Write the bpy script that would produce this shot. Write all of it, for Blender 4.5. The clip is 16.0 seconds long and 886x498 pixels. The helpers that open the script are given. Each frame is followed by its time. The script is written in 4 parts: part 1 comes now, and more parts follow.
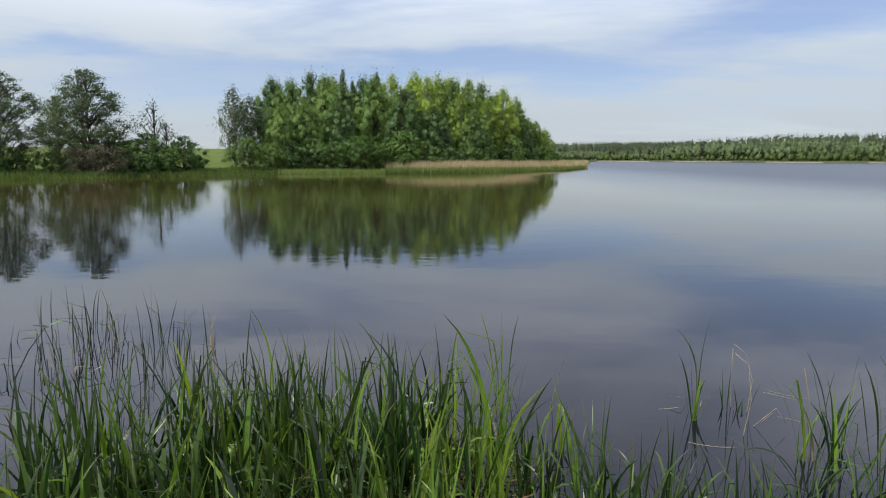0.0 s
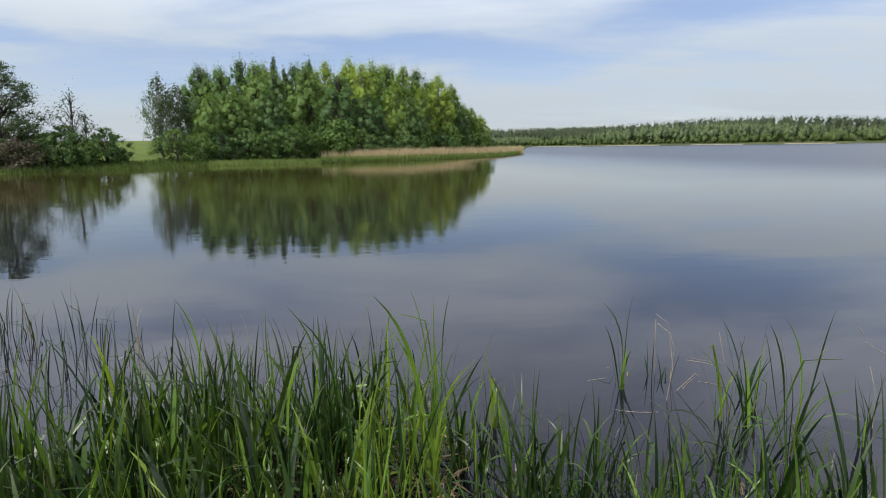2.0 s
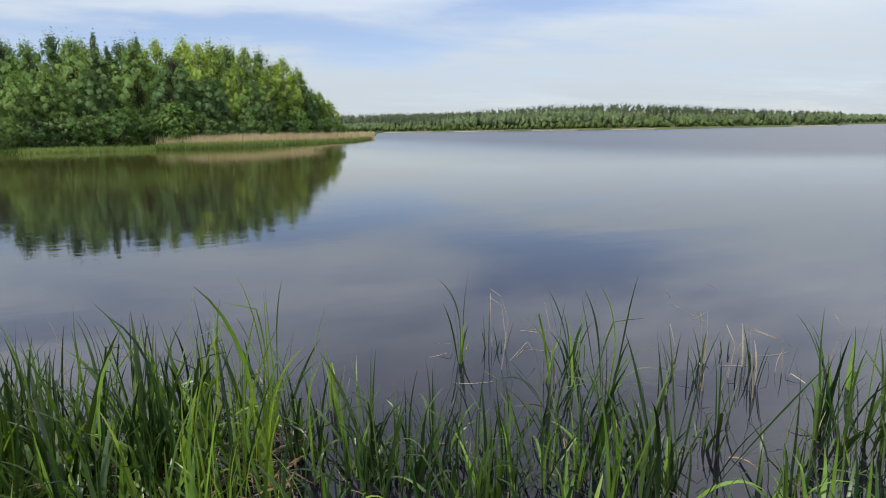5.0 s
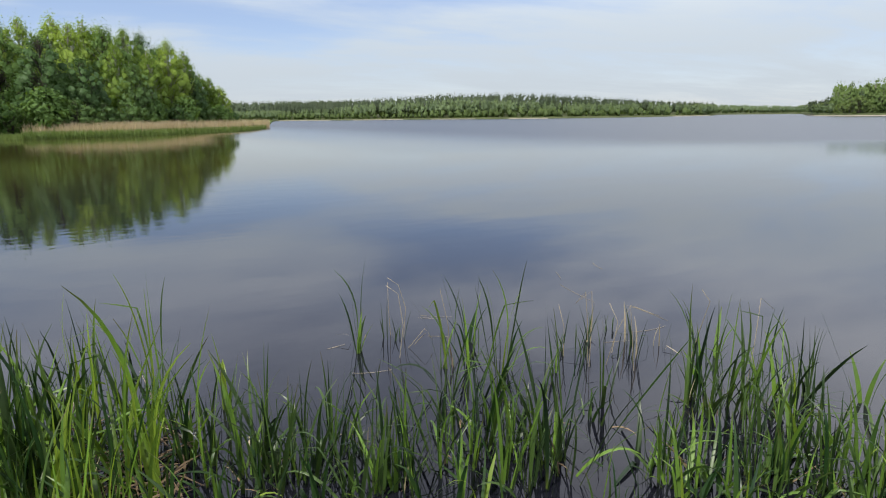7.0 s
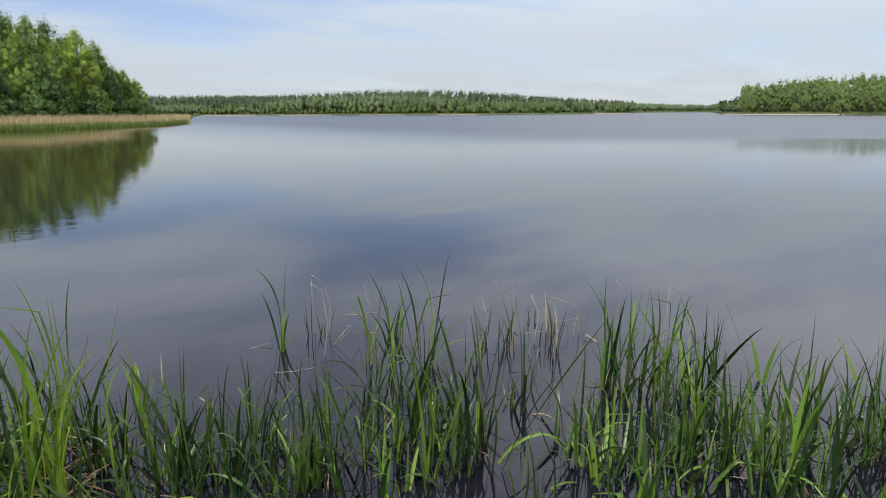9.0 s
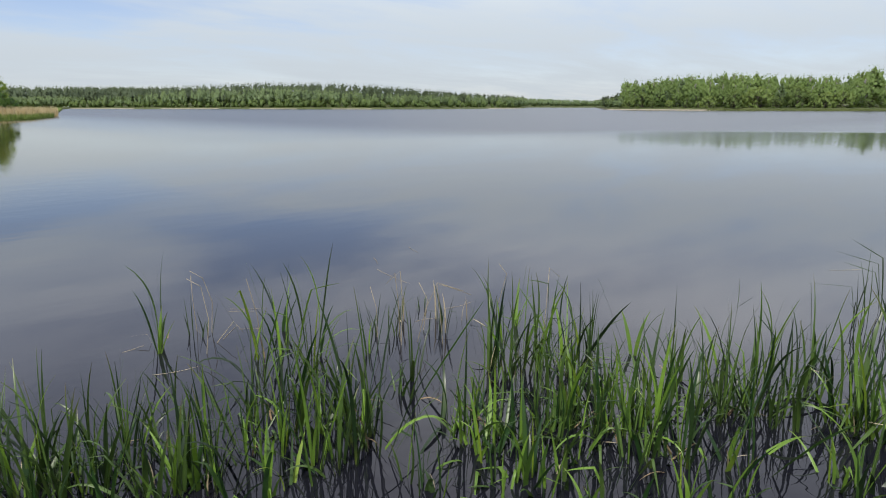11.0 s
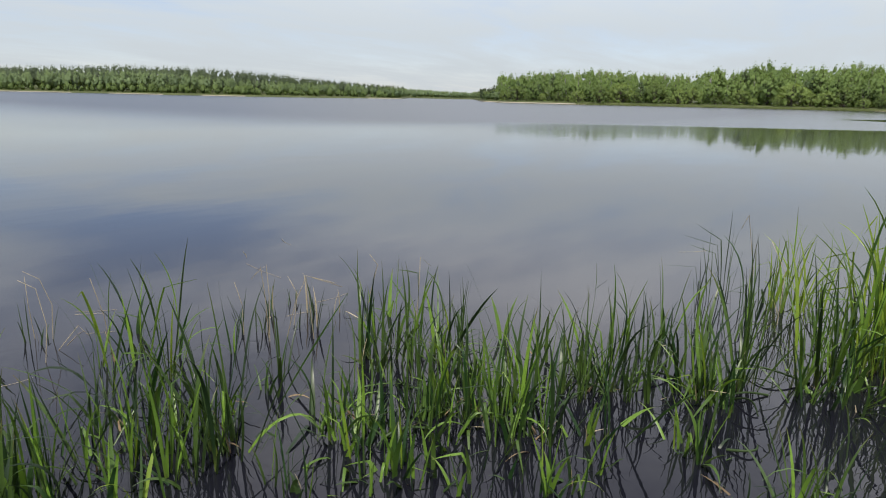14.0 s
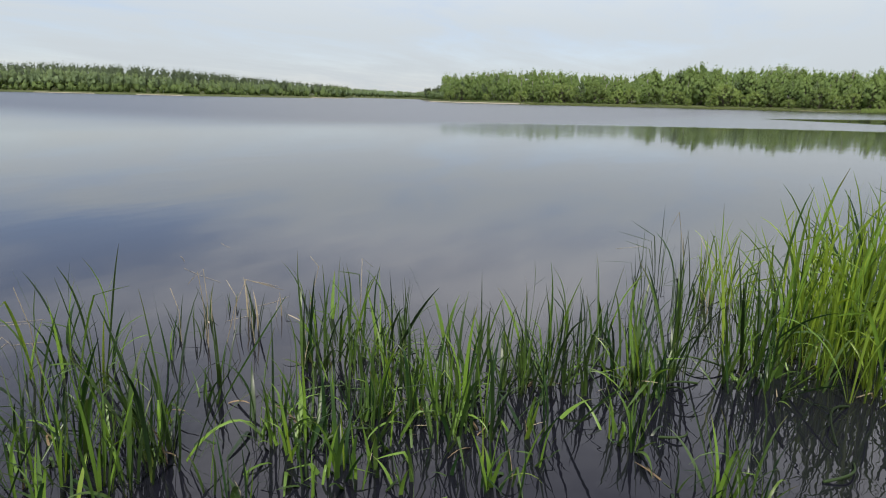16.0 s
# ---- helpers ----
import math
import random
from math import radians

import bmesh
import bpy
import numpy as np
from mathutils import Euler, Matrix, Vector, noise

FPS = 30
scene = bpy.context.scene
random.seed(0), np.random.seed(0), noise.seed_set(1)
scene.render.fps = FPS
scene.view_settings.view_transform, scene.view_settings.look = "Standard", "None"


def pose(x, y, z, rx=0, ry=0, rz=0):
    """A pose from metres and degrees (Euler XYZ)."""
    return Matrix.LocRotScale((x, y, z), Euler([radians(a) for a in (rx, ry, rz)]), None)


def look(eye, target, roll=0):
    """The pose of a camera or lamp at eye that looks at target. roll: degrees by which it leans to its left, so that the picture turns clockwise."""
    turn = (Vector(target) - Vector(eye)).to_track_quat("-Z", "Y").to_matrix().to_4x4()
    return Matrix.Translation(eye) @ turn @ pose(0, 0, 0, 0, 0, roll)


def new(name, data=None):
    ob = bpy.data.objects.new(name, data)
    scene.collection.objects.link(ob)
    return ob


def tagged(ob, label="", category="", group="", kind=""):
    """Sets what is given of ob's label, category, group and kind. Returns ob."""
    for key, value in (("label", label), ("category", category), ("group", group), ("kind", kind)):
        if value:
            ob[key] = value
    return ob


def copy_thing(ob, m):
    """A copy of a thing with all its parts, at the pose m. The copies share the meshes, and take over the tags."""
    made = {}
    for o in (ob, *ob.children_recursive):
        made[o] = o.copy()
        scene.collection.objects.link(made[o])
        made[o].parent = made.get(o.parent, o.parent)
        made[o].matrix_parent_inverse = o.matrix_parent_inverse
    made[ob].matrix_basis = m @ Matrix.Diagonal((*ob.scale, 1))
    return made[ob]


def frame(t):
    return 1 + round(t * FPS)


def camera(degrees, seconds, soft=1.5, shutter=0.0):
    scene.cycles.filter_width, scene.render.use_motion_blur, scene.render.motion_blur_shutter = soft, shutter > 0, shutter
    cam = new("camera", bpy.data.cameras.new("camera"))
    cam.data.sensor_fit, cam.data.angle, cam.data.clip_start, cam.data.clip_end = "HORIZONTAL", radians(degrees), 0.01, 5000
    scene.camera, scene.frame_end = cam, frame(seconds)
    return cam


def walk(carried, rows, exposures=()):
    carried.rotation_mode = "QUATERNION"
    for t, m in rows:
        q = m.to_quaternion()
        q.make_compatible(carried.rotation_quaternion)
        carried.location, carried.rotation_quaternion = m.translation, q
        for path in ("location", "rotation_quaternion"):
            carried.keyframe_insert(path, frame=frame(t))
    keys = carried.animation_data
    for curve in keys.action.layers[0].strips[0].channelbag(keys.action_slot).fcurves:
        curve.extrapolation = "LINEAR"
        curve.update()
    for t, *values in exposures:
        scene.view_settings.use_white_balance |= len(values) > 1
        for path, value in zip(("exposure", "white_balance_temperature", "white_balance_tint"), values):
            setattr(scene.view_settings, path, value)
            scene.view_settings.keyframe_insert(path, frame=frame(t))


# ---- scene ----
cam = camera(71.2, 16.0, soft=1.1)
PATH = [
    (0.0, -0.002, 0.001, 1.699, 81.74, -0.09, 0.78),
    (0.5, 0.015, 0.010, 1.686, 81.28, 0.23, 0.02),
    (1.0, 0.025, -0.012, 1.681, 80.97, 0.32, -1.05),
    (1.5, 0.045, -0.013, 1.664, 80.88, 0.14, -2.86),
    (2.0, 0.061, -0.021, 1.661, 80.60, 0.93, -4.95),
    (2.5, 0.079, -0.036, 1.657, 80.36, 1.09, -6.65),
    (3.0, 0.096, -0.054, 1.662, 80.22, 0.74, -8.44),
    (3.5, 0.120, -0.046, 1.648, 79.63, 0.95, -11.16),
    (4.0, 0.141, -0.051, 1.641, 79.64, 1.00, -13.93),
    (4.5, 0.154, -0.048, 1.634, 79.48, 0.95, -15.74),
    (5.0, 0.191, -0.030, 1.629, 79.10, 0.95, -18.44),
    (7.5, 0.238, -0.070, 1.628, 77.92, 0.75, -29.29),
    (8.0, 0.246, -0.080, 1.629, 77.92, 0.82, -30.86),
    (8.5, 0.259, -0.089, 1.626, 77.66, 0.62, -32.27),
    (11.0, 0.327, -0.171, 1.586, 77.03, 0.02, -43.41),
    (11.5, 0.357, -0.178, 1.571, 76.31, 0.32, -45.81),
    (12.0, 0.367, -0.178, 1.574, 76.18, -0.01, -47.30),
    (12.5, 0.378, -0.186, 1.568, 76.02, -0.27, -49.23),
    (13.0, 0.400, -0.185, 1.561, 76.16, -0.36, -51.55),
    (13.5, 0.422, -0.193, 1.565, 76.07, -0.54, -53.20),
    (14.0, 0.422, -0.203, 1.573, 76.26, -1.16, -54.16),
    (14.5, 0.421, -0.217, 1.577, 76.02, -1.39, -55.66),
    (15.0, 0.416, -0.228, 1.581, 76.21, -1.18, -57.27),
    (15.5, 0.432, -0.231, 1.572, 76.29, -1.38, -58.31),
    (16.0, 0.422, -0.252, 1.584, 76.34, -1.26, -59.11),
]
walk(cam, [(t, pose(*p)) for t, *p in PATH], [(0.0, 0.0, 6500, 10), (2.0, 0.02, 6500, 10), (5.0, 0.13, 6500, 10), (8.5, 0.11, 6500, 10), (11.0, 0.10, 6560, 10), (13.0, 0.10, 6740, 10), (16.0, 0.10, 6740, 10)])

# ---- sky, sun ----
SUN_AZ, SUN_EL = -112.0, 57.0


class Nodes:
    """Small helper that writes node trees."""

    def __init__(self, tree):
        self.tree = tree

    def add(self, kind, **values):
        node = self.tree.nodes.new(kind)
        for key, value in values.items():
            if isinstance(value, bpy.types.NodeSocket):
                self.tree.links.new(value, node.inputs[key])
            else:
                node.inputs[key].default_value = value
        return node

    def link(self, a, b):
        self.tree.links.new(a, b)

    def math(self, op, a, b=0.0, c=0.0, clamp=False):
        node = self.tree.nodes.new("ShaderNodeMath")
        node.operation, node.use_clamp = op, clamp
        for i, v in enumerate((a, b, c)):
            if isinstance(v, bpy.types.NodeSocket):
                self.tree.links.new(v, node.inputs[i])
            else:
                node.inputs[i].default_value = v
        return node.outputs[0]

    def noise(self, vector, scale, detail=3.0, rough=0.5, out="Fac", distortion=0.0):
        node = self.tree.nodes.new("ShaderNodeTexNoise")
        if vector is not None:
            self.tree.links.new(vector, node.inputs["Vector"])
        node.inputs["Scale"].default_value = scale
        node.inputs["Detail"].default_value = detail
        node.inputs["Roughness"].default_value = rough
        node.inputs["Distortion"].default_value = distortion
        return node.outputs[out]

    def smooth(self, v, low, high, to0=0.0, to1=1.0):
        node = self.tree.nodes.new("ShaderNodeMapRange")
        node.interpolation_type = "SMOOTHSTEP"
        self.tree.links.new(v, node.inputs["Value"])
        for key, value in (("From Min", low), ("From Max", high), ("To Min", to0), ("To Max", to1)):
            node.inputs[key].default_value = value
        return node.outputs[0]

    def mix(self, fac, a, b, blend="MIX"):
        node = self.tree.nodes.new("ShaderNodeMix")
        node.data_type, node.blend_type = "RGBA", blend
        for i, v in ((0, fac), (6, a), (7, b)):
            if isinstance(v, bpy.types.NodeSocket):
                self.tree.links.new(v, node.inputs[i])
            else:
                node.inputs[i].default_value = v if i == 0 else (*v, 1.0)
        return node.outputs[2]

    def scaled(self, vector, x, y, z):
        node = self.tree.nodes.new("ShaderNodeMapping")
        self.tree.links.new(vector, node.inputs["Vector"])
        node.inputs["Scale"].default_value = (x, y, z)
        return node.outputs[0]


world = bpy.data.worlds.new("sky")
scene.world = world
world.use_nodes = True
W = Nodes(world.node_tree)
sky = W.tree.nodes.new("ShaderNodeTexSky")
sky.sky_type, sky.sun_disc = "NISHITA", False
sky.sun_elevation, sky.sun_rotation = radians(SUN_EL), radians(SUN_AZ)
sky.air_density, sky.dust_density, sky.ozone_density = 1.0, 0.2, 4.0
way = W.tree.nodes.new("ShaderNodeTexCoord").outputs["Generated"]
sep = W.add("ShaderNodeSeparateXYZ", Vector=way)
wx, wy, wz = sep.outputs
az = W.math("MULTIPLY", W.math("ARCTAN2", wx, wy), 57.2958)
el = W.math("MULTIPLY", W.math("ARCSINE", wz), 57.2958)
# high thin cloud sheet, streaked, seen on a plane overhead
up = W.math("ADD", W.math("MAXIMUM", wz, 0.0), 0.09)
flat = W.add("ShaderNodeCombineXYZ", X=W.math("DIVIDE", wx, up), Y=W.math("DIVIDE", wy, up), Z=0.3)
streak = W.noise(W.scaled(flat.outputs[0], 0.55, 1.0, 1.0), 0.9, 6.0, 0.55, distortion=0.6)
fine = W.noise(W.scaled(flat.outputs[0], 1.0, 2.2, 1.0), 2.6, 5.0, 0.6)
# blue gaps between the sheets of cloud: azimuth, elevation, widths, depth
GAPS = ((-2, 8.4, 17, 1.5, 0.62), (31, 11.6, 12, 3.4, 0.58), (-31, 8.3, 9, 0.9, 0.45), (13, 6.9, 8, 1.3, 0.38),
        (-16, 5.6, 14, 2.6, 0.30), (26, 24, 22, 6.0, 0.15), (-20, 14, 12, 1.6, 0.25))
cover = W.math("ADD", 0.76, W.math("MULTIPLY", W.math("SUBTRACT", streak, 0.5), 1.35))
cover = W.math("ADD", cover, W.math("MULTIPLY", W.math("SUBTRACT", fine, 0.5), 0.28))
warp = W.noise(W.scaled(flat.outputs[0], 0.8, 0.8, 1.0), 1.1, 4.0, 0.55, out="Color")
wsep = W.add("ShaderNodeSeparateXYZ", Vector=warp)
az = W.math("ADD", az, W.math("MULTIPLY", W.math("SUBTRACT", wsep.outputs[0], 0.5), 26.0))
el_ragged = W.math("ADD", el, W.math("MULTIPLY", W.math("SUBTRACT", wsep.outputs[1], 0.5), 7.0))
for ga, ge, sa, se, depth in GAPS:
    u = W.math("DIVIDE", W.math("SUBTRACT", az, ga), sa)
    v = W.math("DIVIDE", W.math("SUBTRACT", el_ragged, ge), se)
    bell = W.math("EXPONENT", W.math("MULTIPLY", W.math("ADD", W.math("MULTIPLY", u, u), W.math("MULTIPLY", v, v)), -1.0))
    cover = W.math("SUBTRACT", cover, W.math("MULTIPLY", bell, depth))
east = W.smooth(az, 20.0, 55.0)
cover = W.math("SUBTRACT", cover, W.math("MULTIPLY", W.smooth(el, 12.0, 30.0), W.math("SUBTRACT", 0.24, W.math("MULTIPLY", east, 0.14))))
cover = W.smooth(cover, 0.10, 0.95, 0.20, 0.96)
blue = W.mix(1.0, sky.outputs[0], (0.122, 0.114, 0.128), "MULTIPLY")
tone = W.mix(W.smooth(el, 0.0, 13.0), (0.535, 0.595, 0.652), (0.64, 0.715, 0.785))
tone = W.mix(W.smooth(el, 8.0, 22.0), tone, (1.30, 1.36, 1.52))
tone = W.mix(W.smooth(el, 26.0, 46.0), tone, (1.00, 0.99, 1.22))
# the sheet thickens and brightens towards the east
thick = W.math("MULTIPLY", east, W.smooth(el, 6.0, 14.0))
tone = W.mix(thick, tone, W.mix(1.0, tone, (1.22, 1.20, 1.17), "MULTIPLY"))
both = W.mix(cover, blue, tone)
W.link(both, world.node_tree.nodes["Background"].inputs[0])
world.node_tree.nodes["Background"].inputs[1].default_value = 1.0

sun = new("sun", bpy.data.lights.new("sun", "SUN"))
sun.data.energy, sun.data.angle, sun.data.color = 4.7, radians(0.8), (1.0, 0.95, 0.87)
a, e = radians(SUN_AZ), radians(SUN_EL)
sun.matrix_world = look((math.sin(a) * math.cos(e) * 50, math.cos(a) * math.cos(e) * 50, math.sin(e) * 50), (0, 0, 0))


# ---- materials ----
def material(name):
    m = bpy.data.materials.new(name)
    m.use_nodes = True
    n = Nodes(m.node_tree)
    return m, n, m.node_tree.nodes["Principled BSDF"], m.node_tree.nodes["Material Output"]


def foliage(name, dark, light, rough=0.55, through_light=0.3, scale=0.5, spread=0.8, shine=0.15, grain=0.35, curve=1.0, tip=False, patch=0.8, sheath=False):
    """Leaves: a colour that varies from plant to plant, from leaf to leaf and over the crown."""
    m, n, p, out = material(name)
    info = n.tree.nodes.new("ShaderNodeObjectInfo")
    geo = n.tree.nodes.new("ShaderNodeNewGeometry")
    coord = n.tree.nodes.new("ShaderNodeTexCoord").outputs["Object"]
    v = n.math("MULTIPLY", geo.outputs["Random Per Island"], grain)
    v = n.math("ADD", v, n.math("MULTIPLY", info.outputs["Random"], spread))
    v = n.math("ADD", v, n.math("MULTIPLY", n.noise(coord, scale, 3.0), patch))
    v = n.smooth(v, 0.3, 1.6)
    v = n.math("POWER", v, curve)
    colour = n.mix(v, dark, light)
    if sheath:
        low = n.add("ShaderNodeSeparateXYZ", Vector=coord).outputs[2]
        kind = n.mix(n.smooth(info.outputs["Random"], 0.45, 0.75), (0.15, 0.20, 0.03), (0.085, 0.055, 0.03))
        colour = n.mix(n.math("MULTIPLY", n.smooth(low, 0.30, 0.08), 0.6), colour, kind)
    if tip:
        high = n.add("ShaderNodeSeparateXYZ", Vector=coord).outputs[2]
        dry = n.math("MULTIPLY", n.smooth(high, 0.80, 1.02), n.smooth(info.outputs["Random"], 0.35, 0.9))
        colour = n.mix(dry, colour, (0.10, 0.075, 0.035))
    n.link(colour, p.inputs["Base Color"])
    p.inputs["Roughness"].default_value = rough
    p.inputs["Specular IOR Level"].default_value = shine
    t = n.tree.nodes.new("ShaderNodeBsdfTranslucent")
    n.link(n.mix(1.0, colour, (1.5, 1.45, 0.6), "MULTIPLY"), t.inputs["Color"])
    s = n.tree.nodes.new("ShaderNodeMixShader")
    s.inputs[0].default_value = through_light
    n.link(p.outputs[0], s.inputs[1])
    n.link(t.outputs[0], s.inputs[2])
    n.link(s.outputs[0], out.inputs["Surface"])
    return m


def rough_stuff(name, dark, light, scale, rough=0.9, bump=0.4, detail=6.0):
    """Earth, bark, sand: two scales of mottling and a fine relief."""
    m, n, p, out = material(name)
    coord = n.tree.nodes.new("ShaderNodeTexCoord").outputs["Object"]
    a = n.noise(coord, scale, detail, 0.6)
    b = n.noise(coord, scale * 0.13, 3.0, 0.5)
    v = n.smooth(n.math("ADD", n.math("MULTIPLY", a, 0.6), n.math("MULTIPLY", b, 0.5)), 0.32, 0.78)
    n.link(n.mix(v, dark, light), p.inputs["Base Color"])
    p.inputs["Roughness"].default_value = rough
    p.inputs["Specular IOR Level"].default_value = 0.08
    h = n.add("ShaderNodeBump", Strength=bump, Distance=0.05, Height=a)
    n.link(h.outputs[0], p.inputs["Normal"])
    return m


LEAF_BIRCH = foliage("birch_leaf", (0.125, 0.205, 0.038), (0.27, 0.37, 0.070), through_light=0.45, grain=0.2)
LEAF_WILLOW = foliage("willow_leaf", (0.070, 0.135, 0.036), (0.165, 0.262, 0.072), through_light=0.40, grain=0.15)
LEAF_ALDER = foliage("alder_leaf", (0.054, 0.108, 0.036), (0.135, 0.222, 0.070), rough=0.5, through_light=0.34, grain=0.15)
LEAF_GREY = foliage("grey_alder_leaf", (0.036, 0.064, 0.030), (0.10, 0.145, 0.07), rough=0.4, shine=0.3)
LEAF_SPRUCE = foliage("spruce_needle", (0.06, 0.115, 0.04), (0.125, 0.195, 0.07), through_light=0.15)
# needle colour lightened to carry the haze of distance
LEAF_PINE_HAZED = foliage("pine_needle", (0.056, 0.080, 0.050), (0.098, 0.128, 0.076), through_light=0.28, scale=0.07, spread=0.1, patch=2.0, grain=0.1, shine=0.05)
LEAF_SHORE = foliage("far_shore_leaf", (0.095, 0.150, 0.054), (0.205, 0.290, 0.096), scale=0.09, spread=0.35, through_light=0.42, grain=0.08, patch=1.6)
# distance haze mixed into the leaf colour: paler, greyer and bluer
LEAF_FAR_HAZED = foliage("far_leaf", (0.108, 0.158, 0.086), (0.185, 0.252, 0.126), scale=0.09, spread=0.15, through_light=0.42, grain=0.12, patch=2.0)
LEAF_LIGHT = foliage("light_willow_leaf", (0.12, 0.175, 0.06), (0.24, 0.32, 0.11), through_light=0.45, grain=0.15)
LEAF_MIXED = foliage("dark_far_leaf", (0.065, 0.105, 0.05), (0.145, 0.205, 0.085), through_light=0.3, grain=0.15)
TWIG_BROWN = foliage("bare_twig", (0.075, 0.068, 0.045), (0.15, 0.135, 0.085), through_light=0.1)
BARK = rough_stuff("dark_bark", (0.035, 0.03, 0.025), (0.12, 0.10, 0.085), 6.0)
BIRCH_BARK = rough_stuff("pale_bark", (0.10, 0.09, 0.08), (0.5, 0.48, 0.44), 3.0)
# the darkest random tones also stand in for blades turned from the sun
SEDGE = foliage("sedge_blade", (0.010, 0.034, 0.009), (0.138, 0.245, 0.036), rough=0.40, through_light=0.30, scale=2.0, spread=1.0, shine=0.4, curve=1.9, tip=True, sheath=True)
# deep green blades, coloured near black to pass for backlit, shaded leaves
SEDGE_DEEP_SHADED = foliage("deep_green_sedge_blade", (0.006, 0.018, 0.006), (0.058, 0.104, 0.022), rough=0.40, through_light=0.15, scale=2.0, spread=1.0, shine=0.4, curve=1.5, tip=True, sheath=True)
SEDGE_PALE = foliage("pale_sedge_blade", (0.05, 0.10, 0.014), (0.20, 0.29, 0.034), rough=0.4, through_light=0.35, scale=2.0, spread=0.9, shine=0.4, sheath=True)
SEDGE_DARK = foliage("rush_stem", (0.009, 0.016, 0.006), (0.035, 0.06, 0.02), rough=0.45, through_light=0.1, scale=2.0)
STRAW = foliage("dry_straw", (0.20, 0.165, 0.10), (0.42, 0.36, 0.25), rough=0.6, through_light=0.15, scale=3.0)
LITTER = foliage("dead_litter", (0.07, 0.05, 0.03), (0.26, 0.19, 0.11), rough=0.8, through_light=0.05, scale=3.0)
REED = foliage("tan_reed", (0.21, 0.17, 0.095), (0.47, 0.39, 0.255), through_light=0.2, scale=0.3)
REED_GREEN = foliage("green_reed", (0.10, 0.155, 0.04), (0.21, 0.28, 0.095), through_light=0.3, scale=0.3)
BANK_GREEN = foliage("bank_grass_blade", (0.042, 0.078, 0.020), (0.098, 0.145, 0.042), scale=0.12)
SHORE_GREEN = foliage("shore_sedge_blade", (0.07, 0.10, 0.03), (0.17, 0.20, 0.08), scale=0.1)
MEADOW = rough_stuff("meadow_grass", (0.06, 0.092, 0.018), (0.112, 0.150, 0.032), 1.2)


def bank_material():
    """Wet mud at the water, grass and moss from a hand's width above it, with a ragged edge."""
    m, n, p, out = material("muddy_bank")
    pos = n.tree.nodes.new("ShaderNodeNewGeometry").outputs["Position"]
    fine = n.noise(pos, 9.0, 6.0, 0.6)
    coarse = n.noise(pos, 1.2, 4.0, 0.6)
    mud = n.mix(fine, (0.02, 0.017, 0.013), (0.075, 0.06, 0.045))
    grass = n.mix(n.smooth(n.math("ADD", n.math("MULTIPLY", coarse, 0.6), n.math("MULTIPLY", fine, 0.5)), 0.32, 0.78), (0.05, 0.10, 0.012), (0.095, 0.17, 0.02))
    high = n.add("ShaderNodeSeparateXYZ", Vector=pos).outputs[2]
    high = n.math("ADD", high, n.math("MULTIPLY", n.math("SUBTRACT", coarse, 0.5), 0.16))
    high = n.math("ADD", high, n.math("MULTIPLY", n.math("SUBTRACT", fine, 0.5), 0.10))
    n.link(n.mix(n.smooth(high, 0.08, 0.17), mud, grass), p.inputs["Base Color"])
    p.inputs["Roughness"].default_value = 0.7
    p.inputs["Specular IOR Level"].default_value = 0.15
    h = n.add("ShaderNodeBump", Strength=0.5, Distance=0.05, Height=fine)
    n.link(h.outputs[0], p.inputs["Normal"])
    return m


SOIL = bank_material()
TURF = rough_stuff("shore_turf", (0.045, 0.06, 0.022), (0.10, 0.115, 0.05), 0.5)
SAND = rough_stuff("pale_sand", (0.22, 0.195, 0.15), (0.33, 0.30, 0.24), 0.8)


